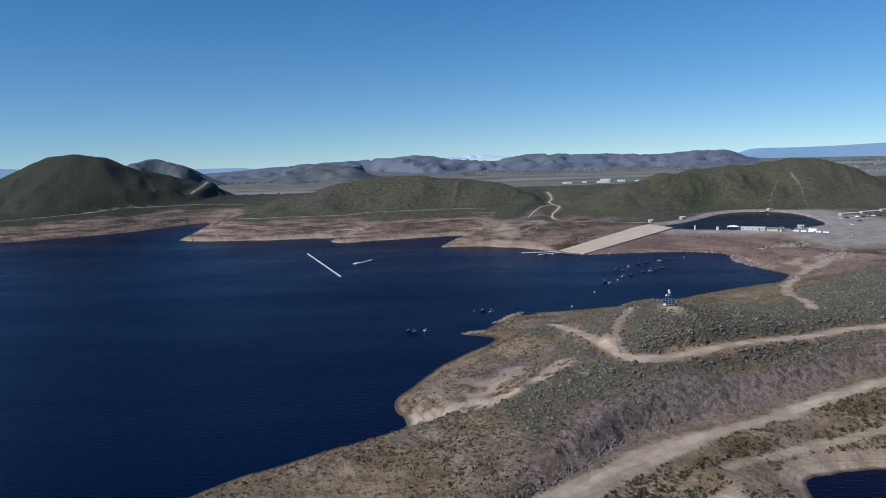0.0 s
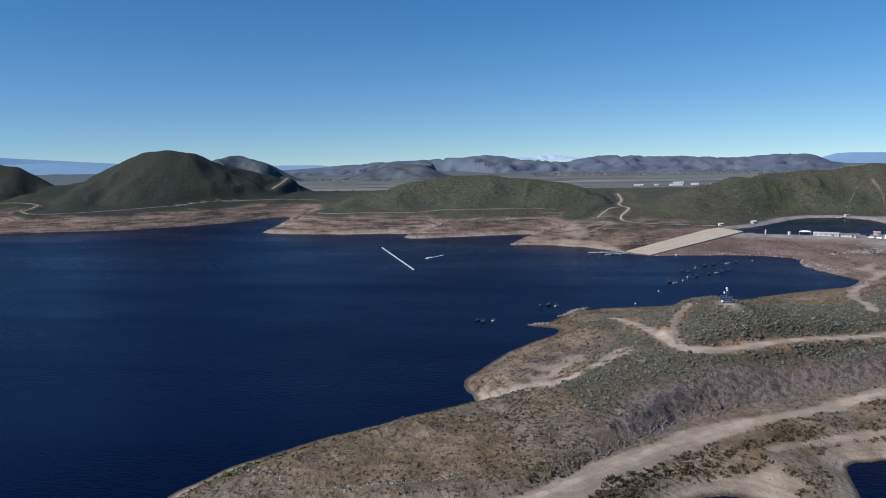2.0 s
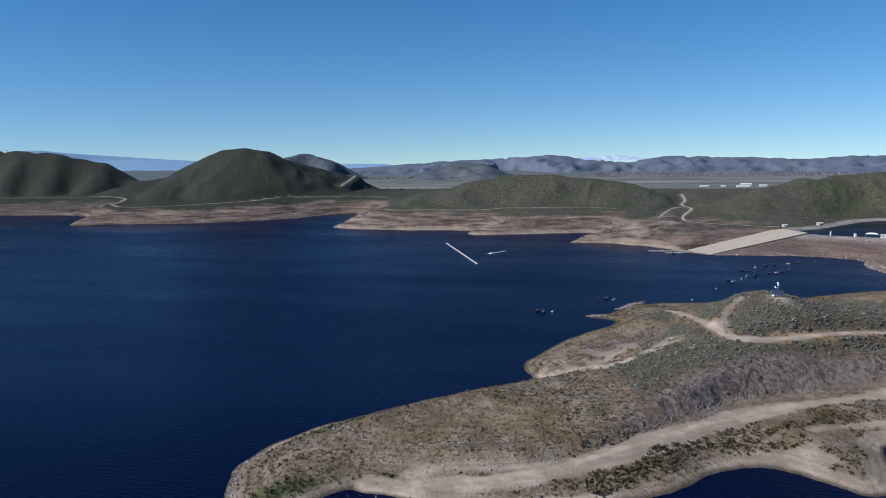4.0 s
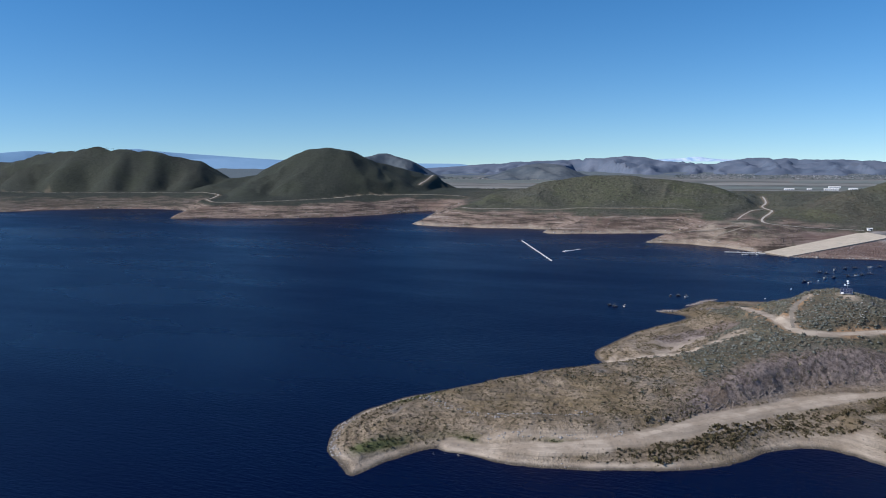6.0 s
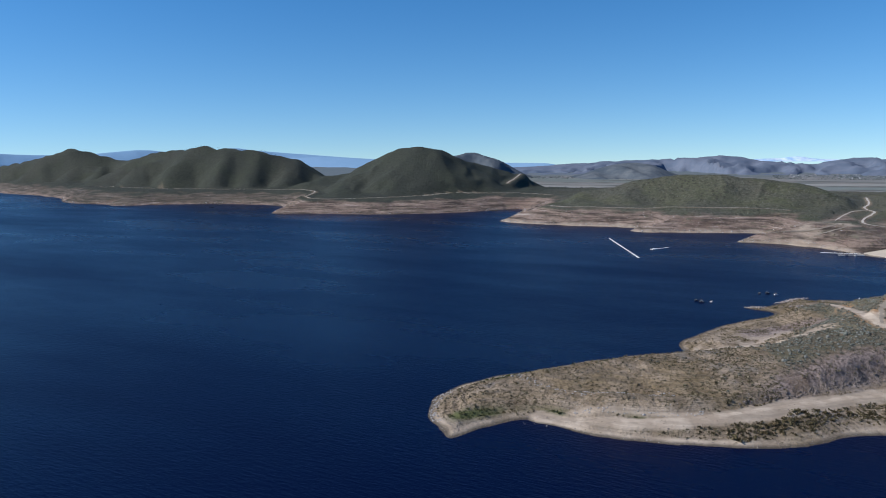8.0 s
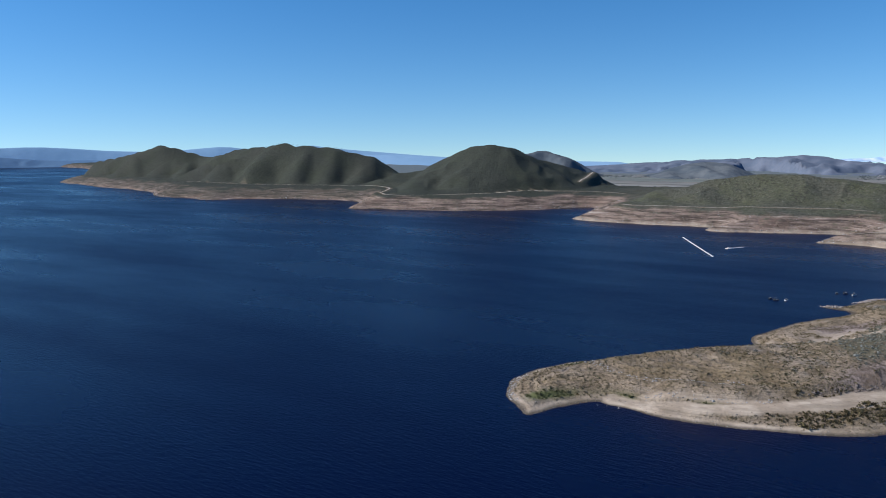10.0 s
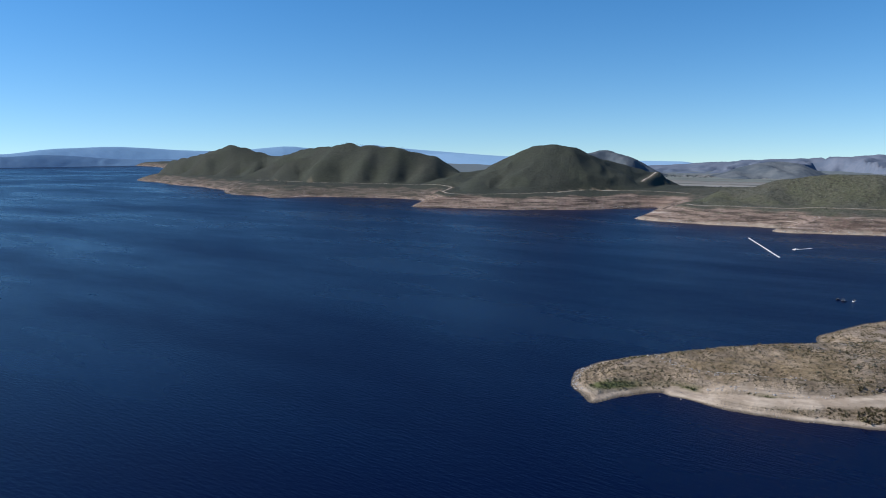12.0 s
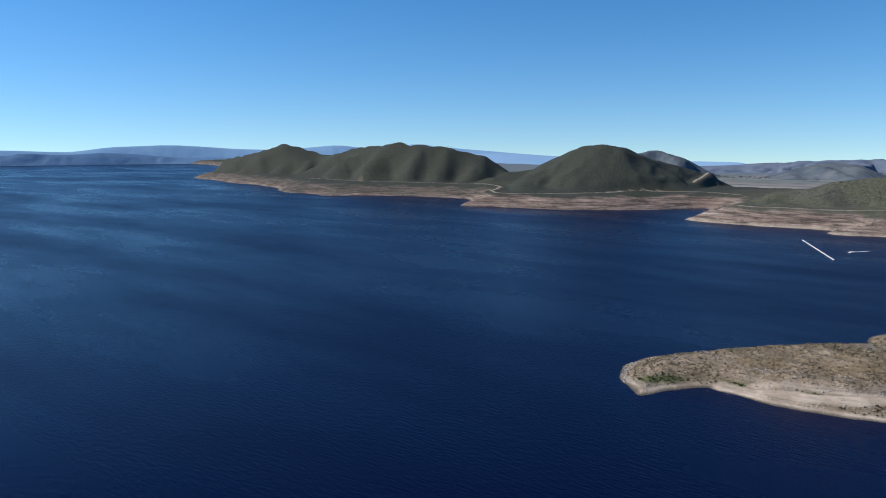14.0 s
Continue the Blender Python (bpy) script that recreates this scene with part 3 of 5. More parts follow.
def build_ground():
    turn = np.concatenate([np.linspace(-180, -84, 33)[:-1], np.arange(-84, -35, 0.23), np.arange(-35, 38, 0.125), np.arange(38, 44, 0.2), np.linspace(44, 180, 46)[1:-1]])
    turn = np.radians(turn)
    radius = [40.0]
    while radius[-1] < 5200:
        r = radius[-1]
        radius.append(r * (1.0 + (0.0033 if 170 < r < 430 else 0.0068 if 430 <= r < 1500 else 0.02)))
    radius = np.array(radius)
    tt, rr = np.meshgrid(turn, radius)
    x, y = CENTRE[0] + rr * np.sin(tt), CENTRE[1] + rr * np.cos(tt)
    h, d, road = ground_height(x.ravel(), y.ravel())
    x, y = x.ravel(), y.ravel()
    na, nr = len(turn), len(radius)
    i = np.arange(nr - 1)[:, None] * na
    j = np.arange(na)[None, :]
    jn = (j + 1) % na
    quads = np.stack([i + j, i + jn, i + na + jn, i + na + j], -1).reshape(-1, 4)[:, ::-1]
    me = bpy.data.meshes.new("ground")
    me.vertices.add(len(x))
    me.vertices.foreach_set("co", np.column_stack([x, y, h]).astype(np.float32).ravel())
    me.loops.add(quads.size)
    me.loops.foreach_set("vertex_index", quads.astype(np.int32).ravel())
    me.polygons.add(len(quads))
    me.polygons.foreach_set("loop_start", (np.arange(len(quads)) * 4).astype(np.int32))
    me.polygons.foreach_set("use_smooth", np.ones(len(quads), bool))
    me.update(calc_edges=True)
    me.validate()
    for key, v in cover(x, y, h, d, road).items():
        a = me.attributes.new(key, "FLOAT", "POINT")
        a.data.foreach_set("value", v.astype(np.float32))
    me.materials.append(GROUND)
    return tagged(new("ground", me), "dry brown shore and scrub-covered hills round the lake", "ground", kind="structure")


def cover(x, y, h, d, road):
    """What grows or lies where: scrub, bare sand, the drawdown ring, fresh green weeds; also where distance haze and
    hill shade are painted.
    """
    near = 1 - smooth(np.hypot(x - 60, y - 240), 200, 330)
    patch = fbm(x, y, 26, 4, 41)
    east = smooth(x, 90, 150) * smooth(y, 640, 700)
    line = 13.5 * near + (16.5 - 4.0 * east) * (1 - near)
    line = line - 3.2 * smooth(x, 5, 26) * near
    chalk, side, _ = line_distance(x, y, SCARP)
    veg = smooth(h + patch * 2.2, line - 1.5, line + 1.5) * smooth(road, 0.5, 2.5)
    veg = veg * (1 - near * (1 - smooth(chalk * side + 3 * patch, 9, 16)) * smooth(x, 0, 20) * (1 - smooth(x, 220, 260)))
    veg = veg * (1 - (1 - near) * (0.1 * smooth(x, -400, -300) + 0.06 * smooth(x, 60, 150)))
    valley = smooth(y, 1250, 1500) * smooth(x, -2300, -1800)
    veg = np.maximum(veg * (1 - valley), valley * 0.3 * smooth(fbm(x, y, 180, 3, 44), -0.2, 0.2))
    veg = np.maximum(veg, 0.55 * smooth(-x, 745, 820) * smooth(h + 4 * patch, 2, 7) * (1 - valley))
    ring = (1 - near) * (1 - valley) * (1 - smooth(h + patch, line, line + 4))
    wide = 6.5 + 4.0 * smooth(x, 20, 50)
    beach = smooth(d, 0.1, 0.8) * (1 - smooth(d + 1.5 * patch, 0.5 * wide, wide)) * near * np.maximum(smooth(160 - y, -6, 6), smooth(x, 55, 75) * smooth(230 - y, 0, 20))
    hollow = np.zeros_like(x)
    for cx, cy, r in ((-20, 219, 9), (-14, 217, 9), (-6, 213, 8), (3, 213, 8), (12, 218, 5), (26, 228, 7), (32, 234, 6), (-3, 226, 7), (16, 262, 7), (2, 240, 7), (-24, 232, 5)):
        hollow = hollow + np.exp(-((x - cx) ** 2 + (y - cy) ** 2) / r ** 2)
    hollow = np.clip(1.6 * hollow - 0.25, 0, 1) * smooth(fbm(x, y, 6, 4, 47), -0.5, -0.05)
    hollow = np.maximum(hollow, 0.8 * np.exp(-((x - 80) ** 2 + (y - 261) ** 2) / 5.0 ** 2))
    veg = veg * (1 - 0.9 * np.clip(1.5 * hollow, 0, 1))
    hollow = np.maximum(hollow, np.exp(-(chalk / 2.5) ** 2) * (1 - smooth(x, -14, 0)) * 0.9)
    dune = line_distance(x, y, np.array([(-23, 221), (-14, 226), (-8, 224.5), (-3, 226.5), (5, 224.5), (14, 225)], float))[0]
    hollow = np.maximum(hollow, 1 - smooth(dune + 1.6 * fbm(x, y, 5, 3, 53), 1.8, 3.4))
    cove = np.exp(-(((x - 62) / 22) ** 2 + ((y - 160) / 9) ** 2)) * smooth(patch, -0.6, 0.2)
    bench, _, _ = line_distance(x, y, BENCH)
    cove = np.maximum(cove, 0.65 * (1 - smooth(bench + 1.2 * patch, 1.2, 2.8)) * near)
    pd, _, _ = line_distance(x, y, POND, True)
    pd = np.where(inside(x, y, POND), -1, pd)
    apron = (1 - smooth(pd, 14, 50)) * smooth(d, 40, 60) * (x > 180)
    hillside = np.maximum(smooth(y - 668 - (x - 194) * 0.93, -4, 8), smooth(y, 775, 790))
    apron = apron * (1 - hillside * smooth(pd, 6, 13))
    veg = np.maximum(veg, 0.9 * hillside * smooth(pd + 4 * patch, 8, 16) * (1 - smooth(pd, 90, 120)) * smooth(x, 185, 215))
    apron = np.maximum(apron, smooth(x, 262, 285) * (1 - smooth(x, 380, 420)) * smooth(y, 500, 540) * (1 - smooth(y, 760, 800)) * smooth(d, 45, 60))
    lane = 0.7 * (1 - smooth(line_distance(x, y, np.array(ROAD_LOT, float)[:, :2])[0] + 5 * patch, 3, 8))
    verge = (1 - smooth(road + 1.2 * fbm(x, y, 5, 2, 49), 0.0, 2.2)) * near
    bank = np.exp(-(((x - 8) / 20) ** 2 + ((y - 246) / 18) ** 2)) * smooth(fbm(x, y, 7, 3, 48), -0.4, 0.1)
    slope = 0.75 * np.exp(-(((x - 60) / 60) ** 2 + ((y - 690) / 42) ** 2)) * smooth(fbm(x, y, 20, 4, 46), -0.35, 0.2) * smooth(d, 0, 3)
    slope = np.maximum(slope, 0.75 * np.exp(-(((x - 246) / 26) ** 2 + ((y - 498) / 24) ** 2)) * smooth(fbm(x, y, 12, 4, 45), -0.4, 0.15))
    slope = np.maximum(slope, 0.7 * (1 - near) * (1 - smooth(d + 3 * patch, 2, 7)) * (y < 800) * (x > -335) * (x < 90))
    flat = line_distance(x, y, np.array([(-62, 118), (-48, 117.5), (-32, 120), (-14, 126), (3, 137), (11, 145), (26, 161), (50, 182), (73, 195)], float))[0]
    slope = np.maximum(slope, 0.95 * (1 - smooth(flat + 1.8 * patch, 3.2, 5.5)))
    sand = np.clip(np.maximum.reduce([slope, 0.85 * bank, beach * (0.62 + 0.5 * patch), hollow, cove, apron, lane, verge * 0.9]), 0, 1)
    meadow = line_distance(x, y, np.array([(-89, 104), (-83, 110), (-77, 116), (-66, 121), (-58, 122)], float))[0]
    green = 1.25 * np.exp(-(meadow / 3.2) ** 2) + 0.8 * np.exp(-(line_distance(x, y, np.array([(-100, 146), (-90, 158), (-76, 170)], float))[0] / 3.5) ** 2) * smooth(d, 2, 4) + np.exp(-(((x + 30) / 7) ** 2 + ((y - 126) / 2) ** 2))
    green = green + 0.6 * np.exp(-(((x + 88) / 10) ** 2 + ((y - 150) / 5) ** 2)) + 0.8 * np.exp(-(line_distance(x, y, np.array([(258, 892), (272, 868), (292, 845)], float))[0] / 14) ** 2) + 0.85 * np.exp(-(((x + 14) / 20) ** 2 + ((y - 649) / 4) ** 2))
    green = np.clip(green, 0, 1) * smooth(patch, -0.6, 0.3) * (1 - sand)
    rock = np.exp(-((chalk * side - 6) / 6.0) ** 2) * near * smooth(x, 2, 20) * (1 - smooth(x, 190, 240)) * (1 - 0.8 * sand)
    veg = veg * (1 - 0.8 * bank)
    rock = np.maximum(rock, 0.25 * bank)
    ledge = line_distance(x, y, np.array([(3, 259), (10, 265), (22, 273), (30, 276)], float))[0]
    rock = np.maximum(rock, 0.7 * (1 - smooth(ledge + 3 * patch, 4, 9)))
    ochre = near * np.exp(-((road - 1.4) / 1.7) ** 2) * smooth(fbm(x, y, 9, 3, 52), -0.15, 0.35) * smooth(h, 12, 15) * smooth(y, 215, 230)
    dam = smooth(x, 95, 125) * smooth(y, 560, 580) * (1 - smooth(h, 10.5, 12.5)) * (1 - near) * (1 - smooth(x, 250, 275))
    veg = np.clip(veg * (1 - apron), 0, 1)
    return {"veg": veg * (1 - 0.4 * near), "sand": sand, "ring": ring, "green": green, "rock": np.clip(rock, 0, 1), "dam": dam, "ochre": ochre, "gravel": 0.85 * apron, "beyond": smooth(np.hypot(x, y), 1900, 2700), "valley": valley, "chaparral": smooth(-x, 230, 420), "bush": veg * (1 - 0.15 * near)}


build_ground()


def build_water():
    verts = [(-4800, -4800), (1700, -4800), (700, -300), (420, 60), (330, 420), (300, 620), (60, 760), (-250, 1000), (-1900, 1250), (-2300, 2350), (-4800, 2350)]
    lake = mesh_object("water", [(x, y, 0.0) for x, y in verts], [tuple(range(len(verts)))], WATER)
    tagged(lake, "dark blue rippled lake water", "water", kind="structure")
    pond = mesh_object("pond_water", [(p[0], p[1], POND_Z) for p in POND][::-1], [tuple(range(len(POND)))], POND_WATER)
    if pond.data.polygons[0].normal.z < 0:
        pond.data.flip_normals()
    tagged(pond, "dark still pond behind the earth bank", "water", kind="structure")


build_water()


WAYS = (-1.0, -0.6, -0.2, 0.2, 0.6, 1.0)


def build_road(name, line, label):
    """A dirt road laid on its bench, with ragged edges."""
    pts, half, z = line[:, :2], line[:, 2], line[:, 3]
    steps = np.concatenate([[0], np.cumsum(np.hypot(*np.diff(pts, axis=0).T))])
    far = pts[:, 1].mean() > 450
    s = np.arange(0, steps[-1], 4.0 if far else 1.2)
    px, py = np.interp(s, steps, pts[:, 0]), np.interp(s, steps, pts[:, 1])
    w = np.interp(s, steps, half) * (0.6 if far else 0.86)
    tx, ty = np.gradient(px), np.gradient(py)
    ln = np.hypot(tx, ty)
    nx, ny = -ty / ln, tx / ln
    rag = fbm(s, s * 0.3, 6.0, 4, 7) * (0.4 if far else 0.95)
    rag2 = fbm(s, s * 0.3 + 90, 6.0, 4, 9) * (0.4 if far else 0.95)
    cols = []
    for k in WAYS:
        ww = np.where(k < 0, w + rag, w + rag2) * k
        cols.append((px + nx * ww, py + ny * ww))
    verts, faces = [], []
    m = len(cols)
    for k, (x, y) in zip(WAYS, cols):
        h = np.maximum(ground_height(x, y)[0], 0.05)
        verts.append(np.column_stack([x, y, h + (0.4 if far else 0.06 if abs(k) < 0.9 else -0.05)]))
    verts = np.stack(verts, 1).reshape(-1, 3)
    for a in range(len(s) - 1):
        for k in range(m - 1):
            faces.append((a * m + k, a * m + k + 1, (a + 1) * m + k + 1, (a + 1) * m + k))
    ob = mesh_object(name, verts, faces, TRAIL if "trail" in name or "track" in name else ROAD_FAR if far else ROAD)
    if ob.data.polygons[0].normal.z < 0:
        ob.data.flip_normals()
    return tagged(ob, label, "road", kind="structure")


for name, line in ROAD_LINES.items():
    build_road(name, line, "pale dirt track cut along the slope")


# ---- far ranges ----
def mountain_material(name, low, high, relief=0.7):
    mat, n, l, b = material(name)
    pos = n.new("ShaderNodeNewGeometry").outputs["Position"]
    f = maths(n, l, "ADD", noise_tex(n, l, pos, 45, 6, 0.62), noise_tex(n, l, pos, 260, 4, 0.5))
    l.new(mix(n, l, ramp(n, l, f, 0.8, 1.2), low, high), b.inputs["Base Color"])
    b.inputs["Roughness"].default_value = 1.0
    b.inputs["Specular IOR Level"].default_value = 0.0
    bumped(n, l, b, noise_tex(n, l, pos, 30, 5, 0.6), relief, 12)
    return mat


def mountain_range(name, crest, depth, mat, label, seed, rough=1.0):
    """A range with ribs and gullies, falling from its crest line to a foot on either side."""
    p = rounded(crest, False, 1)
    steps = np.concatenate([[0], np.cumsum(np.hypot(*np.diff(p[:, :2], axis=0).T))])
    s = np.arange(0, steps[-1], 14.0)
    cx, cy, cz = (np.interp(s, steps, p[:, k]) for k in range(3))
    cz = cz * smooth(s, 0, 160) * (1 - smooth(s, s[-1] - 160, s[-1]))
    out = np.hypot(cx, cy)
    ux, uy = cx / out, cy / out
    u = np.linspace(-1, 0.6, 44)
    S, U = np.meshgrid(s, u, indexing="ij")
    X = cx[:, None] + ux[:, None] * U * depth
    Y = cy[:, None] + uy[:, None] * U * depth
    fall = np.clip(1 - np.abs(U) ** 1.15, 0, 1)
    rib = np.abs(fbm(S + 40 * vnoise(X / 120, Y / 120, seed), U * depth * 0.5, 120, 5, seed))
    fall = fall * (1 + 0.10 * rough * fbm(S, S * 0, 130, 4, seed + 9))
    H = cz[:, None] * fall + cz[:, None] * rough * (0.3 - 1.0 * rib) * (fall * np.clip(1 - fall, 0, 1) * 3.2)
    H = H + fbm(X, Y, 60, 4, seed + 3) * 0.035 * cz[:, None] * (0.3 + fall) * rough - 3 * (1 - fall)
    na = len(u)
    verts = np.stack([X, Y, H], -1).reshape(-1, 3)
    faces = [(a * na + k, a * na + k + 1, (a + 1) * na + k + 1, (a + 1) * na + k) for a in range(len(s) - 1) for k in range(na - 1)]
    ob = mesh_object(name, verts, faces, mat)
    if sum(q.normal.z for q in ob.data.polygons[:200]) < 0:
        ob.data.flip_normals()
    ob.data.polygons.foreach_set("use_smooth", np.ones(len(faces), bool))
    return tagged(ob, label, "mountains", kind="structure")


# Distance haze is put into these two base colours as slate blue.
HAZED_RANGE = mountain_material("hazed_range", (0.1, 0.126, 0.17), (0.132, 0.152, 0.195), 0.25)
NEAR_RANGE = mountain_material("hazed_scrub_range", (0.065, 0.082, 0.1), (0.115, 0.128, 0.138), 0.4)
# Distance haze painted in as blue; only the snow's white is its own.
HAZE_BLUE_RANGE = mountain_material("haze_blue_range", (0.2, 0.33, 0.47), (0.215, 0.345, 0.49), 0.03)
HAZE_GREY_RANGE = mountain_material("haze_grey_range", (0.1, 0.18, 0.29), (0.115, 0.195, 0.3), 0.05)
HAZED_SNOW_RANGE = mountain_material("hazed_snow_range", (0.27, 0.41, 0.58), (0.52, 0.6, 0.7), 0.2)
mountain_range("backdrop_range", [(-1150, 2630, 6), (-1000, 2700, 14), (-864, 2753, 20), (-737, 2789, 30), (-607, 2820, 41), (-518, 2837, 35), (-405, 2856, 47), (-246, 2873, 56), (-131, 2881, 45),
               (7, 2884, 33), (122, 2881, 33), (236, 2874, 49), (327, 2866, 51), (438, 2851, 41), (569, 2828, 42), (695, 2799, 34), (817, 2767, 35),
               (906, 2739, 45), (991, 2710, 40), (1065, 2682, 23), (1136, 2652, 8)], 520, HAZED_RANGE, "long range of rocky hills beyond the valley, haze painted in its colour", 61, 1.4)
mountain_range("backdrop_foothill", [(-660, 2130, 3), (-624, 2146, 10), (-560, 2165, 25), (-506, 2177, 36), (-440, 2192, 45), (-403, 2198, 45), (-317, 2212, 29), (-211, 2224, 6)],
               260, NEAR_RANGE, "rounded foothill in the valley, haze painted in as slate blue", 67, 0.8)
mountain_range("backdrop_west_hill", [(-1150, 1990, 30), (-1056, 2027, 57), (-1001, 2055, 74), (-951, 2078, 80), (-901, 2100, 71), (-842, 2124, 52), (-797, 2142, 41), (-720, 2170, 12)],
               260, NEAR_RANGE, "dark scrubby hill beyond the lake, tinted with painted haze", 71, 1.5)
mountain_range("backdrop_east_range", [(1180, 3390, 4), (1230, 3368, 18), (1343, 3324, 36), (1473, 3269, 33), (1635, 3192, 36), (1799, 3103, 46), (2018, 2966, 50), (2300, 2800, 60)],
               420, HAZE_BLUE_RANGE, "hazy blue mountain range in the distance", 73, 0.12)
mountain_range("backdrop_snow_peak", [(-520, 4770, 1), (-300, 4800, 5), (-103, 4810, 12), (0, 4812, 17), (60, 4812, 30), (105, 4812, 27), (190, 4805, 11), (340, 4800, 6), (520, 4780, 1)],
               90, HAZED_SNOW_RANGE, "snow-capped peak on the far skyline", 79, 0.5)
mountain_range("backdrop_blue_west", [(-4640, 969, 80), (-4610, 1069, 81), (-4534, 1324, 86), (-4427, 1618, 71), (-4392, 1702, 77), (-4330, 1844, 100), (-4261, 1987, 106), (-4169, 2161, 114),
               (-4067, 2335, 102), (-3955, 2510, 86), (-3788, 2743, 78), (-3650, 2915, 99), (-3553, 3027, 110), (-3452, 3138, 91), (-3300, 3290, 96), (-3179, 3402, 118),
               (-3080, 3480, 98), (-2946, 3599, 81), (-2794, 3714, 65), (-2600, 3850, 44), (-2350, 4000, 24), (-2100, 4130, 8)], 160, HAZE_BLUE_RANGE, "hazy blue mountains beyond the lake", 83, 0.03)
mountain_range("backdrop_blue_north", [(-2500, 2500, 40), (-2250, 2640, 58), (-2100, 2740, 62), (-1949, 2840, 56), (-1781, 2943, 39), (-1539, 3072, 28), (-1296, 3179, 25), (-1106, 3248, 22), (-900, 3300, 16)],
               200, HAZE_BLUE_RANGE, "hazy blue ridges behind the valley", 89, 0.03)
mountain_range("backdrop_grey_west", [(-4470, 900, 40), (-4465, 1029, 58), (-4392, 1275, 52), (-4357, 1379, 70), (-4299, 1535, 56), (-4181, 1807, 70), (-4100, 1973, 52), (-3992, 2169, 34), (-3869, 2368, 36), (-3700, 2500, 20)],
               110, HAZE_GREY_RANGE, "hazy grey-blue hills at the lake's far end", 97, 0.15)


# ---- scrub, brush and stones: too many to count ----
def ball(level, seed, jag, flat):
    bm = bmesh.new()
    bmesh.ops.create_icosphere(bm, subdivisions=level, radius=1.0)
    rnd = np.random.RandomState(seed)
    v = np.array([q.co[:] for q in bm.verts])
    v *= (1 + rnd.uniform(-jag, jag, len(v)))[:, None]
    v[:, 2] = np.where(v[:, 2] < 0, v[:, 2] * 0.35, v[:, 2]) * flat
    f = np.array([[q.index for q in p.verts] for p in bm.faces])
    bm.free()
    return v, f


def twigs(count, seed, leaf, flat):
    """A loose clump of small bent leaf sprays with gaps between them."""
    rnd = np.random.RandomState(seed)
    v, f = [], []
    for k in range(count):
        a, up = rnd.uniform(0, 2 * math.pi), rnd.uniform(0.0, 1.0)
        r = math.sqrt(max(0.0, 1 - up * up)) * rnd.uniform(0.3, 1.15)
        c = np.array([r * math.cos(a), r * math.sin(a), up * flat * rnd.uniform(0.7, 1.1) - 0.05])
        p, q = rnd.normal(0, 1, 3), rnd.normal(0, 1, 3)
        p = p / np.linalg.norm(p) * leaf * rnd.uniform(0.6, 1.3)
        q = q / np.linalg.norm(q) * leaf * rnd.uniform(0.6, 1.3)
        n = np.cross(p, q) * 0.4
        b = len(v)
        v += [c - p, c - q + n, c + p, c + q + n]
        f += [(b, b + 1, b + 2), (b, b + 2, b + 3)]
    return np.array(v), np.array(f)


def scatter(name, x, y, z, size, shapes, mat, label, category, seed=5):
    """One mesh of many small clumps or stones set on the ground."""
    rnd = np.random.RandomState(seed)
    pick = rnd.randint(0, len(shapes), len(x))
    vs, fs, base = [], [], 0
    for k, (v, f) in enumerate(shapes):
        m = pick == k
        if not m.any():
            continue
        a = rnd.uniform(0, 2 * math.pi, m.sum())
        sx = size[m] * rnd.uniform(0.75, 1.3, m.sum())
        sy = size[m] * rnd.uniform(0.75, 1.3, m.sum())
        sz = size[m] * rnd.uniform(0.8, 1.25, m.sum())
        px, py = v[None, :, 0] * sx[:, None], v[None, :, 1] * sy[:, None]
        ca, sa = np.cos(a)[:, None], np.sin(a)[:, None]
        w = np.stack([px * ca - py * sa + x[m][:, None], px * sa + py * ca + y[m][:, None], v[None, :, 2] * sz[:, None] + z[m][:, None]], -1)
        n = m.sum()
        vs.append(w.reshape(-1, 3))
        fs.append((f[None] + (np.arange(n) * len(v))[:, None, None] + base).reshape(-1, 3))
        base += n * len(v)
    v, f = np.concatenate(vs), np.concatenate(fs)
    me = bpy.data.meshes.new(name)
    me.vertices.add(len(v))
    me.vertices.foreach_set("co", v.astype(np.float32).ravel())
    me.loops.add(f.size)
    me.loops.foreach_set("vertex_index", f.astype(np.int32).ravel())
    me.polygons.add(len(f))
    me.polygons.foreach_set("loop_start", (np.arange(len(f)) * 3).astype(np.int32))
    me.update(calc_edges=True)
    me.materials.append(mat)
    return tagged(new(name, me), label, category, kind="stuff")


def clump_material(name, colours, rough=0.9):
    """Leaves or stones: a colour of its own for each clump, with fine mottling."""
    mat, n, l, b = material(name)
    geo = n.new("ShaderNodeNewGeometry")
    r = n.new("ShaderNodeValToRGB")
    l.new(geo.outputs["Random Per Island"], r.inputs[0])
    r.color_ramp.interpolation = "LINEAR"
    while len(r.color_ramp.elements) < len(colours):
        r.color_ramp.elements.new(0.5)
    for k, c in enumerate(colours):
        e = r.color_ramp.elements[k]
        e.position, e.color = k / (len(colours) - 1), (*c, 1)
    grain = noise_tex(n, l, geo.outputs["Position"], 0.22, 4, 0.7)
    dark = mix(n, l, 1.0, r.outputs[0], (0.5, 0.5, 0.5), "MULTIPLY")
    l.new(mix(n, l, ramp(n, l, grain, 0.38, 0.6), dark, r.outputs[0]), b.inputs["Base Color"])
    b.inputs["Roughness"].default_value = rough
    b.inputs["Specular IOR Level"].default_value = 0.1
    bumped(n, l, b, grain, 0.8, 0.3)
    return mat


SAGE = clump_material("sage_leaves", [(0.085, 0.078, 0.058), (0.165, 0.178, 0.15), (0.28, 0.28, 0.25), (0.1, 0.115, 0.088), (0.22, 0.175, 0.125), (0.13, 0.14, 0.117), (0.16, 0.125, 0.09)])
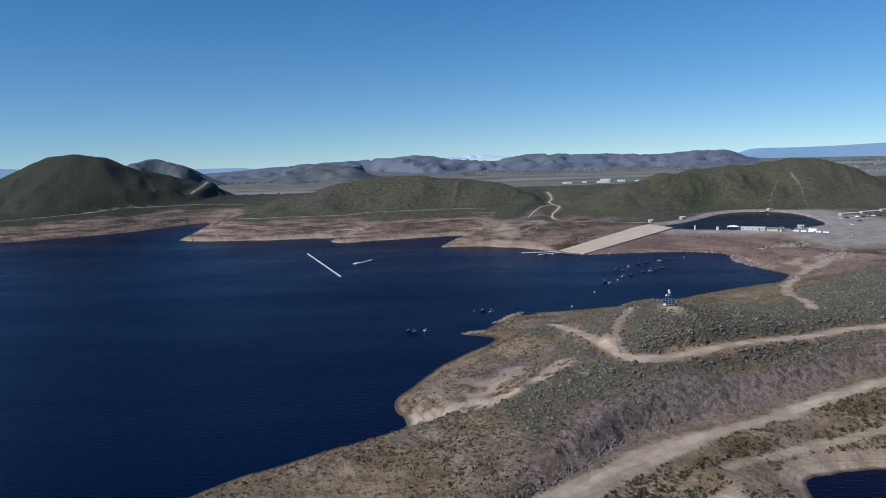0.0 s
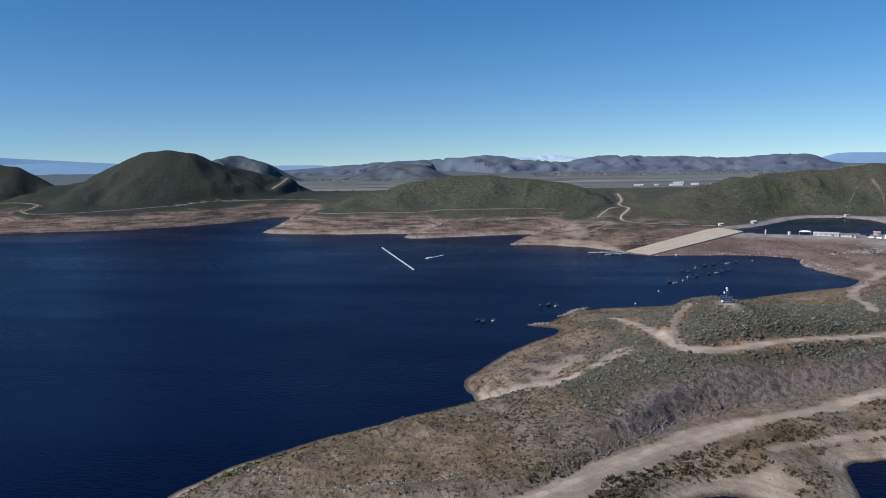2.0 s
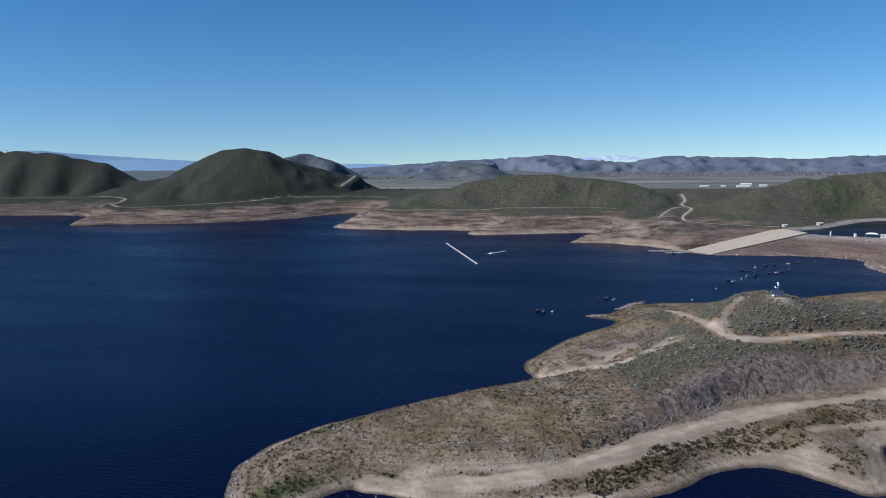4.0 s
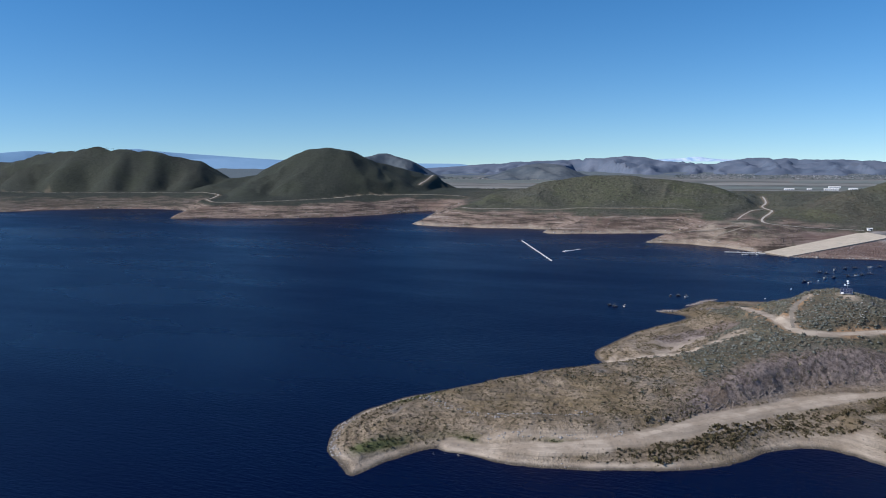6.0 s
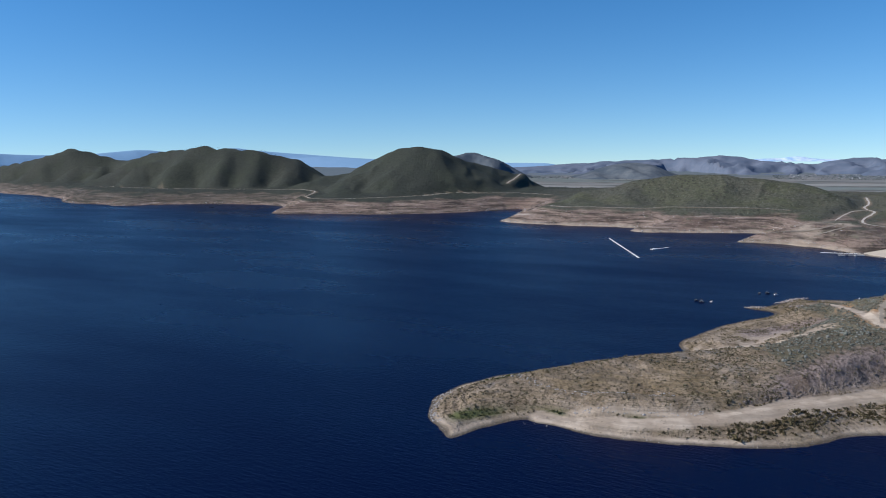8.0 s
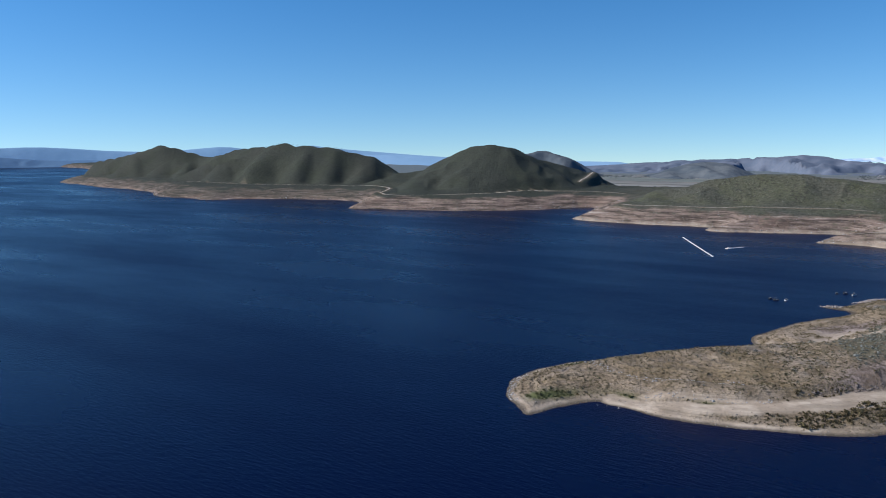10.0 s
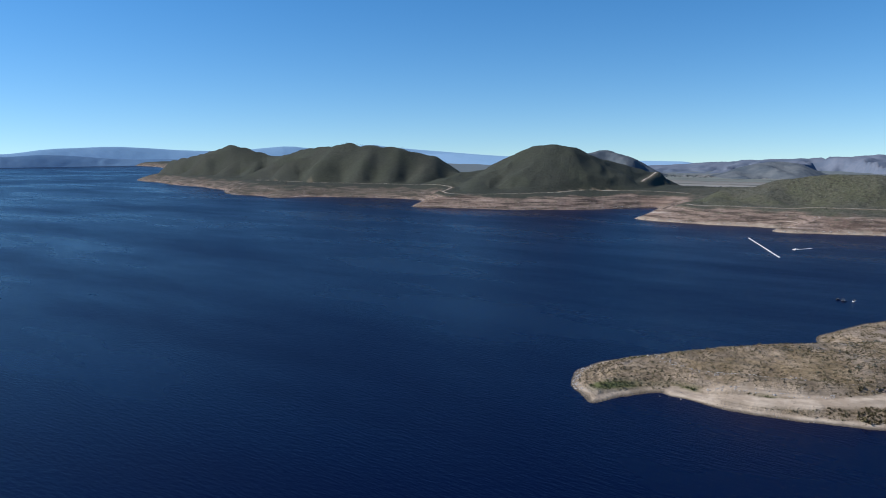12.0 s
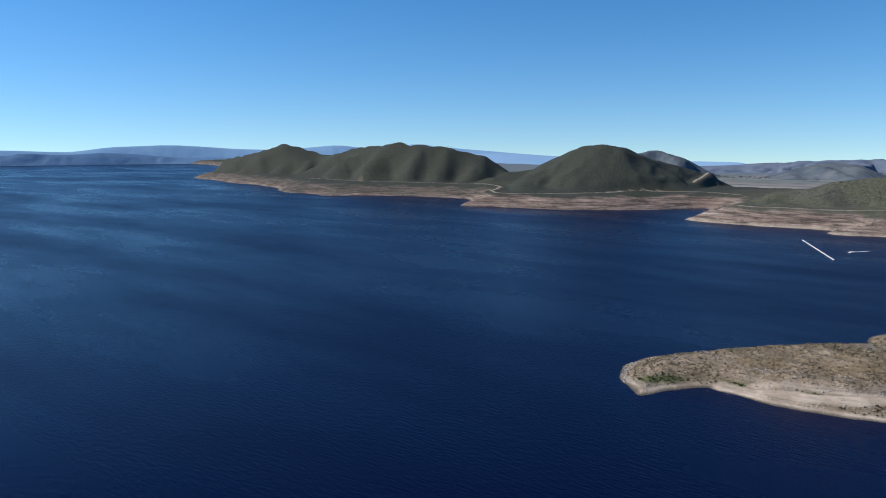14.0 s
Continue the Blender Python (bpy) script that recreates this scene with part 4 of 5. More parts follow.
HILL_SAGE = clump_material("hill_sage_leaves", [(0.085, 0.092, 0.068), (0.145, 0.153, 0.12), (0.22, 0.22, 0.185), (0.11, 0.118, 0.085)])
SCARPSTONE = clump_material("dark_scarp_stones", [(0.15, 0.125, 0.112), (0.25, 0.21, 0.19), (0.19, 0.16, 0.145), (0.31, 0.26, 0.235)])
DRY = clump_material("dry_twigs", [(0.085, 0.068, 0.04), (0.19, 0.155, 0.092), (0.31, 0.265, 0.18), (0.135, 0.118, 0.066), (0.24, 0.2, 0.13), (0.1, 0.082, 0.048)])
BERM = clump_material("brown_brush", [(0.06, 0.045, 0.026), (0.11, 0.085, 0.048), (0.15, 0.13, 0.07), (0.085, 0.07, 0.036)])
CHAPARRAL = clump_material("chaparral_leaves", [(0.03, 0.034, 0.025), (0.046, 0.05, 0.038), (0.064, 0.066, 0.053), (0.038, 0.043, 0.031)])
WEED = clump_material("green_weeds", [(0.06, 0.075, 0.026), (0.12, 0.13, 0.055), (0.09, 0.092, 0.042)])
STONE = clump_material("grey_stones", [(0.2, 0.17, 0.15), (0.33, 0.29, 0.26), (0.26, 0.22, 0.2), (0.42, 0.39, 0.36)])
PALESTONE = clump_material("pale_stones", [(0.36, 0.34, 0.32), (0.48, 0.46, 0.44), (0.28, 0.26, 0.245)])
PINKSTONE = clump_material("riprap_stones", [(0.17, 0.115, 0.1), (0.25, 0.18, 0.16), (0.2, 0.15, 0.135), (0.31, 0.26, 0.24)])
BUSHES = [twigs(30, 100 + k, 0.26, 0.95) for k in range(8)]


LUMPS = [ball(1, 170 + k, 0.3, 0.9) for k in range(6)]


def shrub(seed):
    """A low shrub of two uneven lumps with loose sprays round them."""
    rnd = np.random.RandomState(seed)
    vs, fs, base = [], [], 0
    for k in range(2):
        v, f = LUMPS[(seed + k) % 6]
        a, out = rnd.uniform(0, 6.283), 0.0 if k == 0 else rnd.uniform(0.45, 0.75)
        v = v * rnd.uniform(0.4, 0.65) + np.array([out * math.cos(a), out * math.sin(a), 0.05])
        vs.append(v)
        fs.append(f + base)
        base += len(v)
    v, f = twigs(6, seed + 50, 0.28, 0.8)
    return np.concatenate(vs + [v]), np.concatenate(fs + [f + base])


SHRUBS = [shrub(k) for k in range(8)]
TUFTS = [twigs(9, 120 + k, 0.5, 0.8) for k in range(8)]
FAR_TUFTS = [twigs(6, 160 + k, 0.62, 0.8) for k in range(8)]
STONES = [ball(1, 140 + k, 0.28, 0.75) for k in range(6)]
CRAGS = [ball(1, 150 + k, 0.55, 1.0) for k in range(6)]


def spots(seed, count, x0, x1, y0, y1):
    rnd = np.random.RandomState(seed)
    x, y = rnd.uniform(x0, x1, count), rnd.uniform(y0, y1, count)
    h, d, road = ground_height(x, y)
    return x, y, h, d, road, cover(x, y, h, d, road), rnd


def near_cover():
    x, y, h, d, road, c, rnd = spots(1, 185000, -112, 310, 88, 450)
    seen = (x < 0.70 * (y + 16) + 12) & (d > 0.6) & (road > 0.4)
    patch = fbm(x, y, 14, 3, 51)
    r = rnd.uniform(0, 1, len(x))
    size = np.exp(rnd.normal(0, 0.3, len(x)))
    bush = seen & (c["bush"] > 0.22) & (road > 1.0) & (r < (0.7 + 0.4 * patch) * c["bush"])
    scatter("sagebrush", x[bush], y[bush], h[bush], size[bush] * 0.68, SHRUBS, SAGE, "grey-green sage scrub covering the knoll", "scrub", 6)
    dry = seen & (c["bush"] < 0.45) & (c["sand"] < 0.45) & (d > 3) & (r < 0.32 + 0.35 * patch)
    scatter("dry_brush", x[dry], y[dry], h[dry], size[dry] * 0.36, TUFTS, DRY, "dry brown weeds on the bare lake bed", "brush", 7)
    berm = seen & (x > -10) & (y < 0.55 * x + 152) & (d > 5.5) & (road > 0.6) & (c["sand"] < 0.5) & (r > 0.55) & (r < 0.86 + 0.3 * patch)
    ridge = line_distance(x, y, np.array([(3, 127), (11.5, 133.5), (20, 143.5), (29, 153), (45, 166), (58, 173), (90, 192)], float))[0]
    berm |= seen & (ridge < 3.2 + 1.5 * patch) & (road > 0.3) & (r < 0.8)
    scatter("berm_brush", x[berm], y[berm], h[berm], size[berm] * 0.55, TUFTS, BERM, "brown brush along the low bank by the cove", "brush", 8)
    weed = seen & (c["green"] > 0.3) & (r < 0.75 * c["green"])
    scatter("green_weeds", x[weed], y[weed], h[weed], size[weed] * 0.38, TUFTS, WEED, "fresh green weeds on the bank near the water", "weeds", 9)
    sparse = seen & (c["bush"] < 0.4) & (h > 7) & (d > 6) & (r > 0.5) & (r < 0.5 + 0.05 * smooth(h, 8, 13) + 0.008)
    scatter("scattered_shrubs", x[sparse], y[sparse], h[sparse], size[sparse] * 0.6, BUSHES, SAGE, "scattered grey shrubs above the beach road", "scrub", 10)
    sd, side, _ = line_distance(x, y, SCARP)
    rock = seen & (sd < 5) & (side > 0) & (r < 0.5)
    rock |= seen & (d < 4.2) & (r < 0.62 - 0.12 * d)
    rock |= seen & (r < 0.035) & (c["bush"] < 0.5)
    scatter("shore_stones", x[rock], y[rock], h[rock] - 0.05, size[rock] * 0.17, STONES, STONE, "grey and brown stones along the shore", "stones", 11)
    jag = seen & (sd < 2.4) & (side > 0) & (x > 2) & (r < 0.85 - 0.6 * smooth(x, 45, 75))
    scatter("scarp_rocks", x[jag], y[jag], h[jag] - 0.1, size[jag] * 0.36, CRAGS, SCARPSTONE, "dark jagged rocks along the foot of the scarp", "rocks", 19)
    band, _, _ = line_distance(x, y, np.array([(-92, 152), (-84, 147), (-75, 140), (-64, 137), (-52, 137), (-40, 139), (-22, 146)], float))
    pale = seen & (band < 1.9 + 1.2 * patch) & (r < 0.85)
    pale |= seen & (x < -40) & (x + 0.6 * y < -25) & (y > 100) & (d < 3.6) & (r < 0.95)
    pale |= seen & (sd < 1.3) & (x < -8) & (r < 0.5)
    pale |= seen & (np.hypot(x - 70, y - 255) < 20) & (c["bush"] > 0.5) & (r > 0.93)
    scatter("pale_stones", x[pale], y[pale], h[pale] - 0.05, size[pale] * 0.32, STONES, PALESTONE, "pale weathered stones in bands on the point", "stones", 12)
    rnd = np.random.RandomState(9)
    a = rnd.uniform(0, 1, 420)
    px = np.where(a < 0.6, rnd.normal(21.5, 3.6, 420), rnd.normal(1, 2.4, 420))
    py = np.where(a < 0.55, 372 + (px - 21.5) * 1.3 + rnd.normal(0, 1.8, 420), 341.5 + (px - 2) * 0.2 + rnd.normal(0, 1.1, 420))
    scatter("rock_pile", px, py, np.maximum(ground_height(px, py)[0], -0.2), rnd.uniform(0.25, 0.75, 420), CRAGS, STONE, "heap of pale boulders on the cape and spit", "boulders", 17)


def far_cover():
    x, y, h, d, road, c, rnd = spots(2, 130000, -1750, 560, 690, 1180)
    r = rnd.uniform(0, 1, len(x))
    size = np.exp(rnd.normal(0, 0.3, len(x)))
    patch = fbm(x, y, 40, 3, 55)
    bush = (c["veg"] > 0.35) & (d > 10) & (road > 1.5) & (r < np.where(x > 60, 0.5, 0.32) + 0.25 * patch)
    pale = bush & (x > -330 + 60 * patch)
    scatter("hill_sage", x[pale], y[pale], h[pale], size[pale] * 0.5, FAR_TUFTS, HILL_SAGE, "grey sage scrub on the lower hills", "scrub", 18)
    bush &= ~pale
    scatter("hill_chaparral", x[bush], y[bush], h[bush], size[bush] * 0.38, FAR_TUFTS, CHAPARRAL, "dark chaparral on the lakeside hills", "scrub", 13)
    x, y, h, d, road, c, rnd = spots(3, 110000, -1400, 120, 600, 960)
    r = rnd.uniform(0, 1, len(x))
    size = np.exp(rnd.normal(0, 0.3, len(x)))
    stone = (d > 0.2) & (d < 5) & (r < 0.8)
    stone |= (d > 0) & (d < 40) & (r < 0.03)
    scatter("waterline_stones", x[stone], y[stone], h[stone], size[stone] * 0.5, STONES, PALESTONE, "pale stones along the far waterline", "stones", 14)
    brush = (d > 8) & (c["veg"] < 0.4) & (r > 0.5) & (r < 0.72 + 0.25 * fbm(x, y, 30, 3, 57))
    scatter("ring_brush", x[brush], y[brush], h[brush], size[brush] * 0.42, FAR_TUFTS, DRY, "dry brush on the bared lake margin", "brush", 15)
    x, y, h, d, road, c, rnd = spots(4, 36000, 90, 310, 450, 690)
    r = rnd.uniform(0, 1, len(x))
    size = np.exp(rnd.normal(0, 0.35, len(x)))
    lump = fbm(x, y, 16, 3, 58)
    pale = ((np.hypot(x - 224, y - 520) < 24) & (d < 9)) | ((np.hypot((x - 252) / 1.3, y - 545) < 20) & (lump > 0)) | ((np.hypot(x - 263, y - 494) < 13) & (lump > -0.1)) | ((d < 2.2) & (y > 540))
    pale &= (d > 0) & (r < 0.55)
    scatter("pale_riprap", x[pale], y[pale], h[pale], size[pale] * 0.5, STONES, PALESTONE, "pale broken boulders on the bank beside the bay", "stones", 20)
    rip = (d > 0) & ~pale & (d < 52) & (h < 11) & (r < 0.9) & (c["sand"] < 0.5)
    scatter("riprap", x[rip], y[rip], h[rip], size[rip] * 0.42, STONES, PINKSTONE, "pinkish grey riprap on the earth bank", "stones", 16)


near_cover()
far_cover()


# ---- things on the water and on the shore ----
def part(name, bm, mat, parent=None, label=""):
    """Links a bmesh as one mesh object under a thing or a part."""
    me = bpy.data.meshes.new(name)
    bm.to_mesh(me)
    bm.free()
    me.materials.append(mat)
    ob = new(name, me)
    if parent:
        ob.parent = parent
    return tagged(ob, label) if label else ob


def empty(name, x, y, z, turn=0.0):
    ob = new(name)
    ob.empty_display_size = 0.3
    ob.matrix_basis = pose(x, y, z, 0, 0, turn)
    return ob


def block(bm, sx, sy, sz, x=0, y=0, z=0, bevel=0.0, turn=None):
    """A box with softened edges, its base at z."""
    m = Matrix.Translation((x, y, z + sz / 2))
    if turn:
        m = m @ turn
    made = bmesh.ops.create_cube(bm, size=1.0, matrix=m @ Matrix.Diagonal((sx, sy, sz, 1)))
    if bevel:
        edges = list({e for v in made["verts"] for e in v.link_edges})
        bmesh.ops.bevel(bm, geom=edges, offset=bevel, segments=2, affect="EDGES", profile=0.6)
    return bm


def tube(bm, r1, r2, length, x=0, y=0, z=0, sides=12, turn=None):
    m = Matrix.Translation((x, y, z))
    if turn:
        m = m @ turn
    bmesh.ops.create_cone(bm, cap_ends=True, segments=sides, radius1=r1, radius2=r2, depth=length, matrix=m @ Matrix.Translation((0, 0, length / 2)))
    return bm


def orb(bm, r, x=0, y=0, z=0, squash=1.0):
    bmesh.ops.create_icosphere(bm, subdivisions=2, radius=r, matrix=Matrix.Translation((x, y, z)) @ Matrix.Diagonal((1, 1, squash, 1)))
    return bm


def B():
    return bmesh.new()


DECK = plain("weathered_deck", (0.56, 0.55, 0.53), 0.85, 0, 0.14, 0.6)
GREYDECK = plain("grey_deck", (0.25, 0.25, 0.25), 0.85, 0, 0.15, 0.6)
FLOAT = plain("float_plastic", (0.16, 0.17, 0.18), 0.6, 0, 0.15, 0.4)
STEEL = plain("galvanised_steel", (0.5, 0.51, 0.52), 0.4, 0.8, 0.1, 0.3)
NAVY = plain("boat_navy", (0.03, 0.04, 0.07), 0.35, 0, 0.1)
DARK = plain("dark_rubber", (0.03, 0.03, 0.033), 0.7, 0, 0.2, 0.3)
CANVAS = plain("canvas_dark", (0.05, 0.06, 0.08), 0.85, 0, 0.15, 0.4)
CELL = plain("solar_cells", (0.02, 0.028, 0.06), 0.42, 0, 0.12, 0.2)
LIGHTGREY = plain("pale_grey_wall", (0.5, 0.49, 0.47), 0.8, 0, 0.12, 0.8)
TAN = plain("tan_stucco", (0.48, 0.42, 0.34), 0.9, 0, 0.08, 0.8)
ROOF = plain("pale_roof", (0.62, 0.6, 0.57), 0.75, 0, 0.1, 0.8)
SLATE = plain("brown_roof", (0.2, 0.15, 0.12), 0.85, 0, 0.15, 0.6)
GLASS = plain("window_glass", (0.03, 0.04, 0.05), 0.08, 0, 0.1)
DRIFT = plain("bleached_wood", (0.36, 0.33, 0.29), 0.9, 0, 0.2, 0.3)


def ground_z(x, y):
    return float(ground_height(np.array([x]), np.array([y]))[0][0])


def breakwater():
    """A long floating breakwater of linked pontoons."""
    a, b = Vector((-153.2, 636.8)), Vector((-99.1, 512.0))
    along = b - a
    turn = math.degrees(math.atan2(along.y, along.x))
    thing = empty("floating_breakwater", a.x, a.y, 0, turn)
    n = 22
    step = along.length / n
    first = None
    for k in range(n):
        if first is None:
            bm = block(B(), step - 0.25, 1.3, 0.7, step / 2, 0, -0.35, 0.08)
            first = part("pontoon", bm, DECK, thing)
            ob = first
        else:
            ob = new("pontoon", first.data)
            ob.parent = thing
            ob.matrix_basis = pose(k * step, 0, 0.015 * math.sin(k * 1.7))
        if k % 2 == 0:
            for side in (-0.6, 0.6):
                part("cleat", block(B(), 0.5, 0.12, 0.25, 1.2, side, 0.5, 0.03), STEEL, ob)
    for k, x in enumerate((0.8, along.length - 0.8)):
        part("marker_post", tube(B(), 0.1, 0.08, 0.7, x, 0, 0.3), DECK, thing, "short marker post")
    tagged(thing, "long pale floating breakwater of linked pontoons on the lake", "breakwater")


def service_float():
    thing = empty("floating_dock", -92.5, 577.5, 0, 58)
    part("deck", block(B(), 8, 3.6, 0.45, -5.5, 0.6, -0.1, 0.06), DECK, thing)
    part("walkway", block(B(), 12, 1.6, 0.4, 4.6, -0.4, -0.1, 0.06), DECK, thing)
    part("end_deck", block(B(), 3, 2.6, 0.4, 11.6, 0.2, -0.1, 0.06), DECK, thing)
    part("locker", block(B(), 1.2, 0.8, 0.7, -6.5, 0.8, 0.45, 0.05), DECK, thing)
    tagged(thing, "pale angled floating dock moored on the open lake", "dock")


def launch_dock(x, y, turn, length, boats):
    thing = empty("launch_dock", x, y, 0, turn)
    n = max(2, round(length / 4.5))
    first = None
    for k in range(n):
        if first is None:
            first = part("deck_section", block(B(), length / n - 0.12, 2.2, 0.35, length / n / 2, 0, 0.15, 0.04), DECK, thing)
        else:
            ob = new("deck_section", first.data)
            ob.parent = thing
            ob.matrix_basis = pose(k * length / n, 0, 0)
    for k in range(n + 1):
        part("pile", tube(B(), 0.16, 0.14, 3.2, k * length / n, 1.2, -1.0), DARK, thing)
    part("float_tank", block(B(), length, 1.7, 0.5, length / 2, 0, -0.35, 0.05), FLOAT, thing)
    tagged(thing, "low pale boat-launch dock at the foot of the ramp", "dock", "launch docks")


def boat_at(x, y, turn, long, hull_mat, top, label):
    """A small fishing boat: hull, deck, console, seats, motor and, on some, a canopy."""
    thing = empty("fishing_boat", x, y, 0, turn)
    bm = B()
    rows = []
    for k, (s, w, keel) in enumerate(((-0.5, 0.40, -0.25), (-0.2, 0.44, -0.3), (0.1, 0.43, -0.28), (0.32, 0.30, -0.15), (0.46, 0.10, 0.15), (0.5, 0.02, 0.3))):
        w = w * 1.7
        rows.append([bm.verts.new((s * long, yy, zz)) for yy, zz in ((-w, 0.62 + 0.1 * k / 5), (-w * 0.8, 0.0 + max(keel, 0)), (0, keel), (w * 0.8, 0.0 + max(keel, 0)), (w, 0.62 + 0.1 * k / 5))])
    for a, b in zip(rows, rows[1:]):
        for k in range(4):
            bm.faces.new((a[k], a[k + 1], b[k + 1], b[k]))
    bm.faces.new(rows[0][::-1])
    bmesh.ops.recalc_face_normals(bm, faces=bm.faces)
    hull = part("hull", bm, hull_mat, thing)
    bm = B()
    v = [bm.verts.new((s * long, k * w * 1.58, 0.56)) for s, w, k in ((-0.49, 0.4, -1), (-0.2, 0.43, -1), (0.1, 0.42, -1), (0.32, 0.29, -1), (0.46, 0.09, -1), (0.46, 0.09, 1), (0.32, 0.29, 1), (0.1, 0.42, 1), (-0.2, 0.43, 1), (-0.49, 0.4, 1))]
    deck = bmesh.ops.extrude_face_region(bm, geom=[bm.faces.new(v)])
    bmesh.ops.translate(bm, verts=[q for q in deck["geom"] if isinstance(q, bmesh.types.BMVert)], vec=(0, 0, 0.06))
    bmesh.ops.recalc_face_normals(bm, faces=bm.faces)
    part("deck", bm, GREYDECK, thing)
    part("console", block(B(), 0.6, 0.6, 0.6, 0.02 * long, 0, 0.6, 0.08), GREYDECK, thing)
    for s in (-0.14, -0.28):
        part("seat", block(B(), 0.5, 1.2, 0.4, s * long, 0, 0.6, 0.08), DARK, thing)
    motor = part("outboard_motor", block(block(B(), 0.4, 0.35, 0.6, -0.53 * long, 0, 0.55, 0.1), 0.15, 0.12, 0.9, -0.53 * long, 0, -0.35, 0.03), DARK, thing)
    if top:
        canopy = part("canopy", block(B(), long * 0.42, 1.5, 0.1, -0.1 * long, 0, 1.95, 0.04), CANVAS, thing, "dark canvas canopy")
        for sx in (-0.28, 0.08):
            for sy in (-0.65, 0.65):
                part("canopy_pole", tube(B(), 0.03, 0.03, 1.4, sx * long, sy, 0.6, 6), STEEL, canopy)
    tagged(thing, label, "boat", "boats on the lake")
    return thing


def mooring_buoy(x, y):
    thing = empty("mooring_buoy", x, y, 0)
    part("float_ball", orb(B(), 0.42, 0, 0, 0.2), WHITE, thing)
    part("ring", tube(B(), 0.1, 0.07, 0.3, 0, 0, 0.56, 8), STEEL, thing)
    tagged(thing, "white round mooring buoy floating on the lake", "buoy", "mooring buoys")


def solar_tower():
    x, y = 79.6, 264.3
    z = ground_z(x, y)
    thing = empty("solar_mast_station", x, y, z, -18)
    part("skid", block(B(), 5.0, 2.4, 0.35, 0, 0.3, -0.05, 0.05), STEEL, thing)
    tilt = Matrix.Rotation(radians(38), 4, "X")
    frame_ = part("panel_frame", block(B(), 4.9, 3.3, 0.12, 0, -0.35, 1.35, 0.02, tilt), STEEL, thing)
    panel = None
    for r in range(3):
        for c in range(4):
            m = Matrix.Translation((0, -0.35, 1.41)) @ tilt @ Matrix.Translation(((c - 1.5) * 1.2, (r - 1) * 1.06, 0.085))
            if panel is None:
                panel = part("solar_panel", block(B(), 1.12, 0.98, 0.04, 0, 0, -0.02, 0.01), CELL, frame_)
                ob = panel
            else:
                ob = new("solar_panel", panel.data)
                ob.parent = frame_
            ob.matrix_basis = m
    for sx in (-2.1, 2.1):
        part("leg", tube(B(), 0.07, 0.07, 1.9, sx, 0.5, 0.2, 8), STEEL, thing)
        part("front_leg", tube(B(), 0.07, 0.07, 0.5, sx, -1.3, 0.2, 8), STEEL, thing)
    part("battery_box", block(B(), 1.0, 0.8, 0.8, -1.4, -1.6, 0, 0.05), WHITE, thing, "white battery box")
    mast = part("mast", tube(B(), 0.11, 0.07, 5.6, 0.1, 1.0, 0.2, 10), STEEL, thing)
    part("dome", orb(B(), 0.5, 0.1, 1.0, 5.6, 1.0), WHITE, mast, "white round antenna dome")
    part("camera_box", block(B(), 0.8, 0.5, 0.45, 0.3, 0.7, 4.6, 0.05), WHITE, mast)
    part("antenna_panel", block(B(), 0.5, 0.16, 0.9, -0.9, 0.9, 3.3, 0.04), WHITE, mast)
    part("cross_arm", tube(B(), 0.05, 0.05, 2.0, -0.95, 1.0, 3.6, 8, Matrix.Rotation(radians(90), 4, "Y")), STEEL, mast)
    tagged(thing, "solar-powered mast station with dark panels on the knoll", "mast station")


def boat_ramp():
    """A broad concrete ramp of poured panels."""
    c = [Vector((80, 611, -0.2)), Vector((97.5, 587, -0.2)), Vector((194, 655, 12.0)), Vector((177, 691, 12.0))]
    thing = empty("boat_ramp", c[0].x, c[0].y, 0)
    rows, cols = 14, 6
    for r in range(rows):
        for k in range(cols):
            q = []
            for fr, fk in ((r + 0.015, k + 0.02), (r + 0.985, k + 0.02), (r + 0.985, k + 0.98), (r + 0.015, k + 0.98)):
                lo, hi = c[0].lerp(c[1], fk / cols), c[3].lerp(c[2], fk / cols)
                q.append(lo.lerp(hi, fr / rows) - c[0])
            bm = B()
            top = [bm.verts.new(v + Vector((0, 0, 0.55))) for v in q]
            low = [bm.verts.new(v + Vector((0, 0, -2.5))) for v in q]
            bm.faces.new(top)
            for a in range(4):
                bm.faces.new((top[a], low[a], low[(a + 1) % 4], top[(a + 1) % 4]))
            bmesh.ops.recalc_face_normals(bm, faces=bm.faces)
            part("ramp_panel", bm, PALE, thing)
    tagged(thing, "broad pale concrete boat ramp running down into the lake", "boat ramp", kind="structure")


def window_row(wall, xs, y, z, w, h):
    for x in xs:
        win = part("window", block(B(), w, 0.08, h, x, y, z), WHITE, wall)
        part("pane", block(B(), w - 0.2, 0.06, h - 0.2, x, y - 0.04, z + 0.1), GLASS, win)


